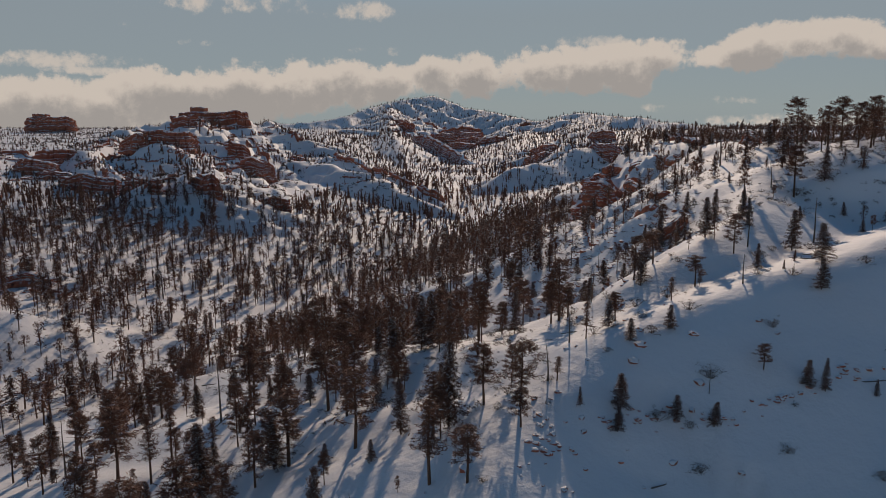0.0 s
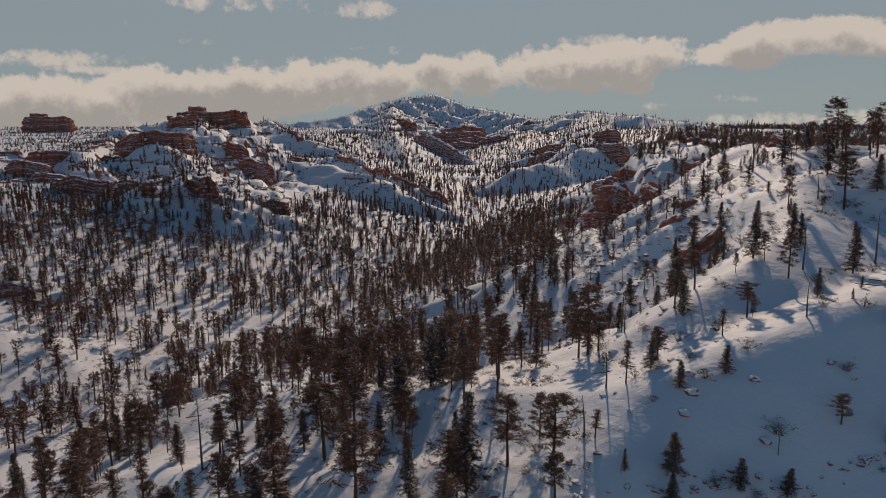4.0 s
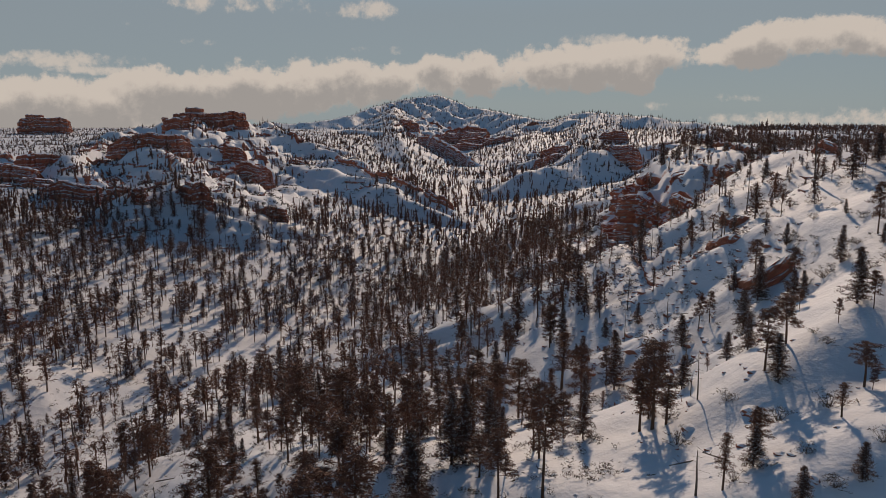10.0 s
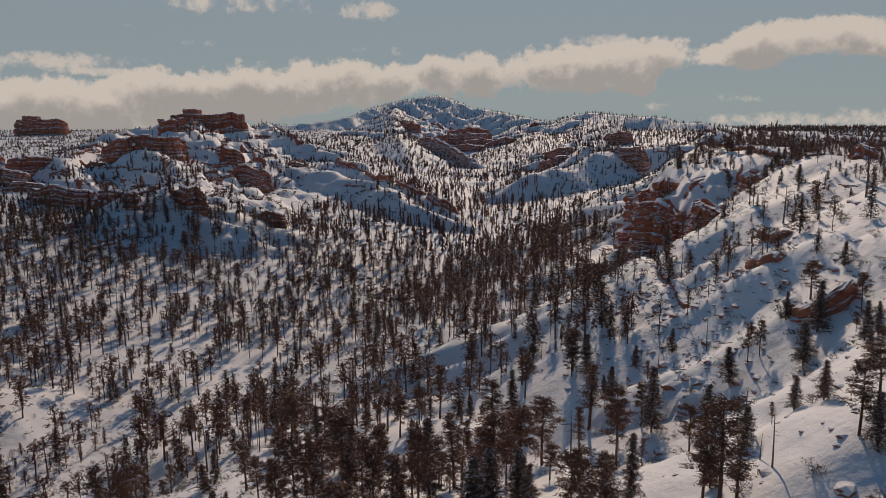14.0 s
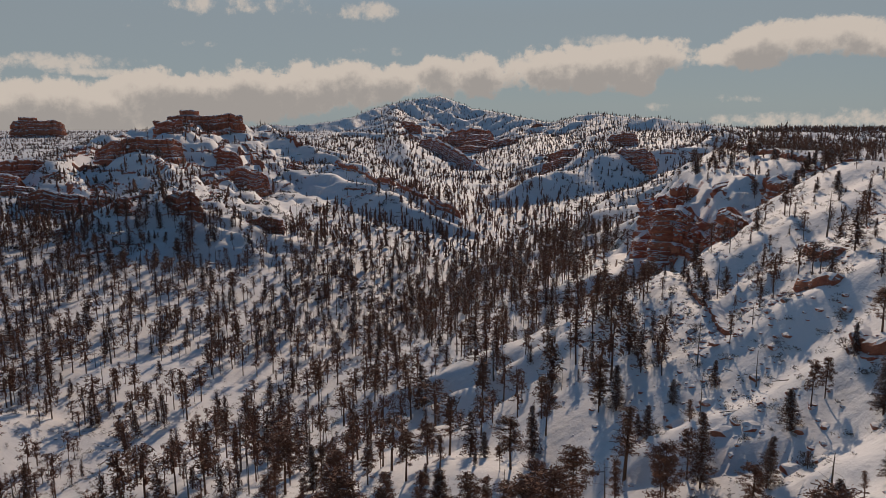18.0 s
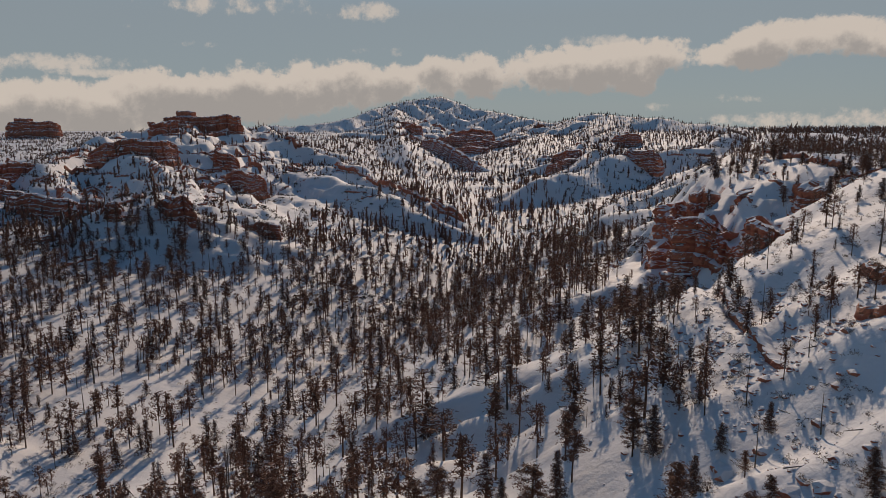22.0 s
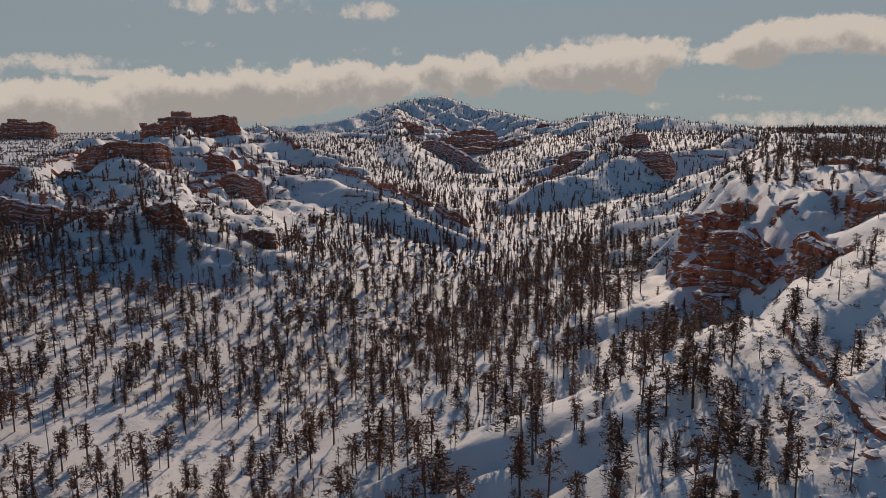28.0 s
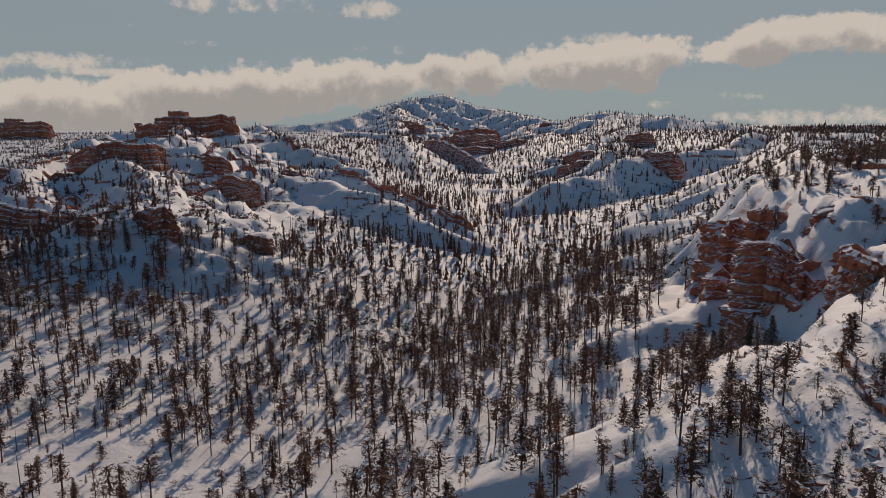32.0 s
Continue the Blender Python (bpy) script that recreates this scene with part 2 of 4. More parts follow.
# ridges: crest points (x, y, z), the fall per metre to the left and the right of the crest, how deep the gullies are,
# and the distance from the crest at which the slope steepens
FAR = 1e6
RIDGES = [
    # the near spur, the shoulder that falls into shade, the crest behind the hollow, and the plateau's rim
    ([(-14, 30, 44), (-6, 52, 51), (3, 74, 57.5), (9, 87, 61.5), (15, 103, 64.5), (20, 120, 66), (32, 123, 72.5), (46, 130, 77.5), (60, 146, 81), (74, 176, 86.5), (84, 198, 90), (110, 215, 90)], 0.62, 0.42, 0.2, FAR),
    ([(3, 70, 56), (9, 83, 60.5), (14, 92, 64), (22, 101, 68.5), (33, 106, 72), (45, 110, 75), (58, 115, 77), (80, 122, 81), (115, 138, 86), (170, 142, 90)], 0.30, 0.64, 0.06, FAR),
    ([(46, 184, 67), (40, 203, 64.5), (41.5, 222, 64.5), (46, 243, 65.5), (50, 262, 62), (54, 286, 54)], 0.60, 0.25, 0.3, FAR),
    ([(110, 215, 90), (102, 250, 88)], 0.48, 0.01, 0.35, 48),
    ([(130, 395, 80), (150, 430, 79), (236, 700, 73), (310, 850, 74), (400, 1040, 71), (900, 1200, 62)], 0.62, 0.01, 0.35, FAR),
    # the cliff promontories
    ([(102, 250, 88), (100, 290, 86.5), (102, 330, 86), (108, 370, 85), (114, 412, 83)], 0.47, 0.01, 0.3, 20),
    ([(66, 318, 51), (54, 316, 45)], 0.7, 0.7, 0.2, FAR),
    ([(76, 380, 52), (64, 378, 45)], 0.7, 0.7, 0.2, FAR),
    # low spurs that run down into the valley
    ([(44, 240, 62), (30, 250, 54), (12, 254, 40), (-4, 262, 30), (-20, 276, 23)], 0.52, 0.42, 0.15, FAR),
    ([(54, 290, 48), (42, 288, 44), (30, 287, 40), (16, 289, 36), (0, 298, 30), (-16, 312, 23)], 0.5, 0.4, 0.15, FAR),
    ([(60, 336, 51), (40, 330, 45), (20, 325, 38.5), (6, 332, 31), (-8, 346, 24), (-22, 366, 17)], 0.5, 0.42, 0.15, FAR),
    # the long spur below the butte, and its neighbours
    ([(-265, 880, 84), (-244, 780, 83), (-231, 714, 84), (-238, 675, 79), (-235, 638, 73), (-204, 600, 65), (-168, 530, 60), (-158, 478, 57), (-157, 462, 48), (-156, 440, 37), (-150, 405, 30), (-144, 375, 26), (-138, 340, 22)], 0.48, 0.60, 0.4, FAR),
    ([(-180, 500, 58), (-176, 468, 55), (-175, 450, 45), (-174, 430, 37), (-172, 384, 30), (-165, 350, 25)], 0.5, 0.6, 0.4, FAR),
    ([(-156, 482, 55), (-128, 456, 41), (-106, 454, 33), (-90, 456, 27), (-70, 440, 18)], 0.5, 0.75, 0.4, FAR),
    ([(-345, 880, 76), (-300, 650, 70), (-286, 612, 66), (-262, 570, 60), (-228, 524, 57), (-226, 506, 46), (-220, 470, 38), (-192, 390, 29)], 0.55, 0.6, 0.4, FAR),
    ([(-222, 800, 66), (-190, 770, 60), (-142, 745, 56), (-91, 680, 48), (-48, 624, 42), (-36, 602, 35), (-14, 592, 29), (8, 582, 21)], 0.62, 0.70, 0.10, FAR),
    ([(-190, 640, 58), (-140, 600, 44), (-106, 500, 36), (-68, 545, 24)], 0.55, 0.55, 0.4, FAR),
    ([(-380, 900, 74), (-314, 900, 81), (-229, 900, 83), (-214, 950, 82), (-218, 1010, 77), (-238, 1110, 70)], 0.5, 0.62, 0.4, FAR),
    ([(-1200, 1350, 60), (-701, 1300, 58), (-616, 1300, 59), (-490, 1200, 57), (-380, 900, 72)], 0.4, 0.5, 0.4, FAR),
    # the far rim, the summit and the ridge right of it
    ([(-420, 1480, 60), (-274, 1500, 59), (-154, 1500, 59), (-93, 1420, 58)], 0.4, 0.55, 0.4, FAR),
    ([(-700, 2000, 50), (-336, 2000, 60), (-239, 2050, 78), (-145, 2200, 113), (-26, 2250, 130), (62, 2200, 100), (181, 2100, 77), (231, 2000, 64)], 0.35, 0.42, 0.5, FAR),
    ([(196, 1700, 68), (282, 1560, 88), (402, 1500, 77), (478, 1400, 66), (506, 1300, 58), (571, 1200, 54)], 0.35, 0.40, 0.5, FAR),
    ([(-145, 2200, 100), (-110, 1700, 74), (-93, 1400, 60), (-40, 1338, 44), (8, 1200, 24), (23, 1100, 16)], 0.5, 0.55, 0.4, FAR),
    ([(-93, 1400, 62), (-70, 1150, 58), (-58, 1064, 54), (-42, 915, 34), (-28, 860, 26), (-6, 800, 20)], 0.5, 0.55, 0.4, FAR),
    ([(285, 1540, 84), (285, 1400, 68), (200, 1150, 62), (152, 915, 57), (110, 860, 40), (60, 820, 26)], 0.45, 0.5, 0.4, FAR),
    ([(282, 1560, 80), (208, 1300, 50), (84, 1150, 24)], 0.45, 0.5, 0.4, FAR),
    ([(300, 930, 73), (232, 830, 64), (176, 800, 60), (136, 766, 57), (104, 752, 49), (71, 741, 41), (40, 725, 28)], 0.5, 0.55, 0.4, FAR),
    ([(250, 760, 62), (175, 690, 50), (119, 614, 44), (100, 585, 35), (72, 550, 26), (40, 505, 18)], 0.65, 0.75, 0.5, FAR),
    ([(119, 614, 43), (126, 560, 36), (120, 510, 26)], 0.7, 0.7, 0.4, FAR),
    ([(260, 800, 62), (212, 720, 52), (165, 650, 42), (145, 570, 34)], 0.6, 0.6, 0.4, FAR),
    ([(-220, 215, 48), (-139, 240, 35), (-128, 247, 30), (-118, 258, 26), (-105, 262, 20)], 0.4, 0.35, 0.2, FAR),
    ([(-230, 320, 42), (-175, 300, 34), (-150, 300, 26)], 0.5, 0.6, 0.3, FAR),
    # ribs of the slope between the hollow and the rim
    ([(58, 168, 74), (50, 168, 70.5), (42, 167, 61.5), (30, 174, 53), (16, 184, 44)], 0.6, 0.5, 0.2, FAR),
    ([(60, 200, 75), (84, 208, 86), (110, 215, 90)], 0.5, 0.62, 0.2, 30),
    ([(47, 234, 65.5), (60, 240, 64), (72, 246, 66.5), (86, 250, 76), (102, 252, 87)], 0.42, 0.68, 0.2, FAR),
    ([(82, 331, 75.5), (91, 325, 80), (103, 317, 87)], 0.3, 0.85, 0.4, 9),
    ([(72, 172, 86), (88, 171, 90), (100, 186, 91), (116, 200, 91)], 0.4, 0.34, 0.1, 12),
    # the bare swell of the valley floor
    ([(-92, 150, 26), (-84, 190, 25.5), (-78, 218, 24), (-78, 245, 20), (-84, 300, 17)], 0.22, 0.25, 0.05, FAR),
    ([(26, 140, 65), (34, 152, 62)], 0.6, 0.5, 0.2, FAR),
    # the red-topped ridge behind the snowy one
    ([(-112, 775, 53), (-76, 714, 45), (-37, 654, 39), (-6, 614, 28), (6, 600, 22)], 0.6, 0.7, 0.3, FAR),
]
# hollows below the crests: x, y, radius, depth
HOLLOWS = [(37, 162, 13, 6), (4, 172, 18, 6), (-3, 230, 20, 4), (68, 288, 10, 4), (22, 150, 12, 3), (85, 301, 14, 7), (60, 266, 12, 4), (-162, 702, 26, 9), (-70, 196, 16, 6)]
# smooth snowfields: x, y, radius
CALM = [(-130, 248, 34), (-105, 665, 75), (-50, 620, 40), (60, 85, 60), (20, 95, 30)]
# where strata break the slope into ledges: x, y, radius, height of a ledge
LEDGES = [(72, 322, 26, 5.0), (76, 380, 24, 5.0), (-158, 470, 26, 6), (-250, 850, 120, 8.5), (-320, 680, 130, 8.5), (-620, 1250, 320, 10), (-30, 1450, 110, 11),
          (60, 1650, 150, 12), (-20, 1960, 110, 14), (-30, 660, 40, 5), (-225, 560, 60, 7), (200, 1080, 90, 8), (230, 820, 50, 7), (-185, 680, 70, 7),
          (-110, 560, 34, 6), (-150, 600, 50, 6.5), (-205, 760, 60, 8), (-130, 500, 30, 5.5), (20, 900, 60, 6), (-168, 300, 22, 5)]


def ridge_height(x, y, crest, left, right, gully, reach):
    pts = np.array(crest, float)
    best = np.full(x.shape, 1e9)
    z, side, along = np.zeros(x.shape), np.ones(x.shape), np.zeros(x.shape)
    s0 = 0.0
    past = np.zeros(x.shape)
    for k, (p, q) in enumerate(zip(pts[:-1], pts[1:])):
        d = q[:2] - p[:2]
        ln = np.hypot(*d)
        free = ((x - p[0]) * d[0] + (y - p[1]) * d[1]) / ln ** 2
        u = np.clip(free, 0, 1)
        over = np.maximum(-free if k == 0 else 0, free - 1 if k == len(pts) - 2 else 0) * ln
        ex, ey = x - p[0] - u * d[0], y - p[1] - u * d[1]
        dist = np.hypot(ex, ey)
        m = dist < best
        best = np.where(m, dist, best)
        z = np.where(m, p[2] + u * (q[2] - p[2]), z)
        side = np.where(m, d[0] * ey - d[1] * ex, side)
        past = np.where(m, np.maximum(over, 0), past)
        along = np.where(m, s0 + u * ln, along)
        s0 += ln
    fall = np.where(side > 0, left, right)
    # round an end of the crest the ground falls as steeply as on its steeper side
    fall = fall + (max(left, right, 0.5) - fall) * np.clip(2 * past / (best + 1), 0, 1)
    near = np.clip(best / 25, 0, 1)
    size = 14 + pts[:, 1].mean() * 0.014
    flute = np.abs(2 * vnoise(along / size + pts[0, 0], best / (size * 6)) - 1) + 0.5 * np.abs(2 * vnoise(along / size * 2.7, best / (size * 3) + 9) - 1)
    drop = fall * (np.sqrt(best ** 2 + 9) - 3)
    drop = drop + 0.9 * np.maximum(0, best - reach)
    drop = drop * (1 + gully * near * (flute - 0.55))
    return z - drop


def side_spurs(crest, every, reach, steep, side_fall, seed):
    """Lesser spurs that branch off a crest to both sides and run down it."""
    r = np.random.default_rng(seed)
    pts = np.array(crest, float)
    out, s, want = [], 0.0, every * 0.5
    for p, q in zip(pts[:-1], pts[1:]):
        ln = np.hypot(*(q - p)[:2])
        d = (q - p)[:2] / ln
        while want < s + ln:
            c = p + (q - p) * (want - s) / ln
            for sgn in (-1, 1):
                an = r.normal(0, 0.35)
                w = np.array([-d[1], d[0]]) * sgn * math.cos(an) + d * math.sin(an)
                L = reach * r.uniform(0.6, 1.3)
                line = [c - [0, 0, 1.0]]
                for k in (1, 2, 3):
                    t = L * k / 3
                    bend = np.array([-w[1], w[0]]) * r.normal(0, 0.12) * t
                    line.append(np.array([c[0] + w[0] * t + bend[0], c[1] + w[1] * t + bend[1], c[2] - 1 - steep * t * r.uniform(0.85, 1.1)]))
                out.append(([tuple(v) for v in line], side_fall, side_fall, 0.5, FAR))
            want += every * r.uniform(0.7, 1.35)
        s += ln
    return out


# which crests throw off spurs: index, spacing, length, fall along the spur, fall of its sides
BRANCH = [(11, 40, 95, 0.40, 0.85), (13, 40, 80, 0.40, 0.85), (14, 60, 120, 0.36, 0.66), (17, 60, 130, 0.36, 0.68), (18, 90, 170, 0.30, 0.62), (19, 80, 130, 0.30, 0.6),
          (20, 105, 230, 0.25, 0.58), (21, 85, 190, 0.25, 0.58), (22, 80, 120, 0.32, 0.62), (24, 70, 120, 0.32, 0.62), (26, 70, 110, 0.34, 0.64), (27, 42, 70, 0.42, 0.75),
          (4, 75, 120, 0.42, 0.70), (29, 60, 80, 0.4, 0.66)]
for idx, every, reach, steep, fall_ in BRANCH:
    RIDGES += side_spurs(RIDGES[idx][0], every, reach, steep, fall_, 100 + idx)


def ridged(x, y, octaves=3):
    s, amp, tot = 0.0, 1.0, 0.0
    for k in range(octaves):
        s, tot = s + amp * (1 - np.abs(2 * vnoise(x * 2 ** k + 31.1 * k, y * 2 ** k + 11.9 * k) - 1)), tot + amp
        amp *= 0.5
    return s / tot - 0.6


def height(x, y):
    x, y = np.asarray(x, float), np.asarray(y, float)
    wx = x + 9 * fbm(x / 60, y / 60, 3) * np.clip(y / 300, 0.3, 2)
    wy = y + 9 * fbm(x / 60 + 50, y / 60, 3) * np.clip(y / 300, 0.3, 2)
    xv = np.interp(y, [0, 160, 290, 382, 450, 560, 700, 900, 1100, 1400], [-95, -80, -60, -35, -5, 20, 28, 30, 25, 20])
    zb = np.interp(y, [0, 160, 290, 382, 450, 560, 700, 900, 1100, 1500, 2500], [21, 19, 16, 13.5, 14, 16, 19, 21, 24, 32, -40])
    side = np.interp(y, [0, 600, 1400, 2400], [46, 44, 30, 10])
    rise = np.where(wx > xv, np.interp(y, [0, 290, 330, 480, 640], [0.33, 0.33, 0.38, 0.36, 0.15]), 0.15)
    h = zb + side * np.tanh(rise * np.maximum(0, np.abs(wx - xv) - 10) / side)
    k = 2.0
    floor_ = h.copy()
    for line in RIDGES:
        c = np.array(line[0])
        far = (c[:, 2].max() + 15) / max(0.25, min(line[1], line[2])) if min(line[1], line[2]) > 0.2 else 1e5
        near = (wx > c[:, 0].min() - far) & (wx < c[:, 0].max() + far) & (wy > c[:, 1].min() - far) & (wy < c[:, 1].max() + far)
        if not near.any():
            continue
        r, g = ridge_height(wx[near], wy[near], *line), h[near]
        m = np.clip(0.5 + 0.5 * (r - g) / k, 0, 1)
        h[near] = g + (r - g) * m + k * m * (1 - m) * 0.5
    hill = np.clip((h - floor_ - 4) / 14, 0, 1)
    for cx, cy, rad in CALM:
        hill = hill * np.clip((np.hypot(x - cx, y - cy) - rad) / (0.5 * rad) + 0.15, 0.15, 1)
    back = np.clip((y - 300) / 500, 0, 1)
    h = h + hill * ((3.0 + 3.5 * back) * ridged(wx / 36, wy / 36) + 6 * back * ridged(wx / 95 + 5, wy / 95) + 1.6 * ridged(x / 13, y / 13, 2))
    h = h + 2.6 * fbm(x / 38, y / 38, 4) + 0.8 * fbm(x / 7, y / 7, 3)
    for cx, cy, rad, deep in HOLLOWS:
        h = h - deep * np.exp(-((x - cx) ** 2 + (y - cy) ** 2) / rad ** 2)
    drift = np.exp(-((x - 34) / 20) ** 2 - ((y - 215) / 36) ** 2)
    h = h + drift * (2.4 * ridged(wx / 17 + 3, wy / 12) + 1.0 * ridged(x / 6, y / 5, 2))
    for cx, cy, rad, step in LEDGES:
        m = np.clip(1.5 - np.hypot(x - cx, y - cy) / rad + 3.2 * fbm(x / rad * 3.5, y / rad * 3.5, 3), 0, 1)
        v = (h + 1.1 * step * fbm(x / 70 + cx, y / 70, 3)) / step
        fr = v - np.floor(v)
        t = np.clip((fr - 0.55) / 0.2, 0, 1)
        h = h + m * ((t - fr) * step * 0.9)
    return h


def spaced(lo, hi, fine, growth, centre):
    """Coordinates that lie fine near the centre and widen away from it."""
    out = [centre]
    while out[-1] < hi:
        out.append(out[-1] + fine + growth * max(0, out[-1] - centre))
    low = [centre]
    while low[-1] > lo:
        low.append(low[-1] - fine - growth * max(0, centre - low[-1]))
    return np.array(low[:0:-1] + out)


def mesh_from(name, verts, faces, mat, smooth=False):
    """faces: an array of triangles or quads."""
    me = bpy.data.meshes.new(name)
    faces = np.asarray(faces)
    n, k = faces.shape
    me.vertices.add(len(verts))
    me.vertices.foreach_set("co", np.asarray(verts, np.float32).ravel())
    me.loops.add(n * k)
    me.loops.foreach_set("vertex_index", faces.ravel().astype(np.int32))
    me.polygons.add(n)
    me.polygons.foreach_set("loop_start", np.arange(0, n * k, k, dtype=np.int32))
    me.polygons.foreach_set("use_smooth", np.full(n, smooth))
    me.update(calc_edges=True)
    me.materials.append(mat)
    return me


gx = np.concatenate([[-4900, -3800, -2900, -2300], spaced(-1900, 1900, 1.7, 0.011, 0), [2300, 2900, 3800, 4900]])
gy = np.concatenate([[-1500, -700, -350], spaced(-150, 2600, 1.5, 0.0033, 60), [2800, 3200, 3800, 4900]])
GX, GY = np.meshgrid(gx, gy)
GZ = height(GX.ravel(), GY.ravel())
nx, ny = len(gx), len(gy)
ii = (np.arange(ny - 1)[:, None] * nx + np.arange(nx - 1)[None]).ravel()
ground = new("ground", mesh_from("ground", np.stack([GX.ravel(), GY.ravel(), GZ], 1), np.stack([ii, ii + 1, ii + nx + 1, ii + nx], 1), SNOW, True))
GRID = GZ.reshape(ny, nx)


def ground_at(x, y):
    """Height of the finished ground, between its vertices."""
    x, y = np.atleast_1d(np.asarray(x, float)), np.atleast_1d(np.asarray(y, float))
    i = np.clip(np.searchsorted(gx, x) - 1, 0, nx - 2)
    j = np.clip(np.searchsorted(gy, y) - 1, 0, ny - 2)
    u, v = (x - gx[i]) / (gx[i + 1] - gx[i]), (y - gy[j]) / (gy[j + 1] - gy[j])
    return (GRID[j, i] * (1 - u) + GRID[j, i + 1] * u) * (1 - v) + (GRID[j + 1, i] * (1 - u) + GRID[j + 1, i + 1] * u) * v


tagged(ground, "snow-covered canyon slopes with red rock ledges showing through", "ground", kind="structure")


# ---- trees ----
def tube(p, q, r0, r1, sides=5):
    p, q = np.array(p, float), np.array(q, float)
    d = (q - p) / (np.linalg.norm(q - p) + 1e-9)
    u = np.cross(d, [0.3, 0.9, 0.1]); u /= np.linalg.norm(u)
    w = np.cross(d, u)
    an = np.arange(sides) * 2 * np.pi / sides
    ring = np.cos(an)[:, None] * u + np.sin(an)[:, None] * w
    v = np.concatenate([p + r0 * ring, q + r1 * ring])
    f = []
    for i in range(sides):
        j = (i + 1) % sides
        f += [(i, j, sides + j), (i, sides + j, sides + i)]
    return v, np.array(f)


def merge(parts):
    vs, fs, o = [], [], 0
    for v, f in parts:
        vs.append(v); fs.append(f + o); o += len(v)
    return np.concatenate(vs), np.concatenate(fs)


def tufts(centres, size, count, r, flat=0.55, thin=0.29):
    """Ragged little leaves of needles round each centre."""
    c = np.repeat(np.asarray(centres, float), count, 0)
    s = np.repeat(np.asarray(size, float), count)[:, None]
    n = len(c)
    c = c + r.normal(0, 0.45, (n, 3)) * s * [1, 1, flat]
    a = r.normal(0, 1, (n, 3)) * [1, 1, 0.55]
    a /= np.linalg.norm(a, axis=1)[:, None]
    b = np.cross(a, r.normal(0, 1, (n, 3)))
    b /= np.linalg.norm(b, axis=1)[:, None]
    L = s * r.uniform(0.5, 1.0, (n, 1))
    v = np.stack([c - a * L * 0.5 - b * L * thin, c - a * L * 0.4 + b * L * thin, c + a * L * 0.65], 1).reshape(-1, 3)
    return v, np.arange(3 * n).reshape(-1, 3)


def skirts(kind, start, tiers, sides, r, girth=1.0):
    """Tiers of ragged drooping boughs, one above the other."""
    out = []
    for k in range(tiers):
        u = (k + 0.15) / tiers
        z = 10 * (start + (1 - start) * u)
        wide = 1.45 * (1.05 - u) ** 0.8 if kind == "fir" else 1.6 * min(1, 0.55 + 2.5 * u) * (1.08 - u) ** 0.6
        wide *= girth * (0.55 if kind == "ragged" else 1.0)
        an = np.arange(sides) * 2 * np.pi / sides + r.uniform(0, 6)
        rad = wide * r.uniform(0.5, 1.15, sides)
        off = r.normal(0, 0.18, 2)
        ring = np.stack([np.cos(an) * rad + off[0], np.sin(an) * rad + off[1], z + r.normal(0, 0.25, sides)], 1)
        top = np.array([[off[0], off[1], z + 10 * (1 - start) / tiers * 1.45]])
        f = [(i, (i + 1) % sides, sides) for i in range(sides) if r.random() < 0.86]
        out.append((np.concatenate([ring, top]), np.array(f)))
    return merge(out)


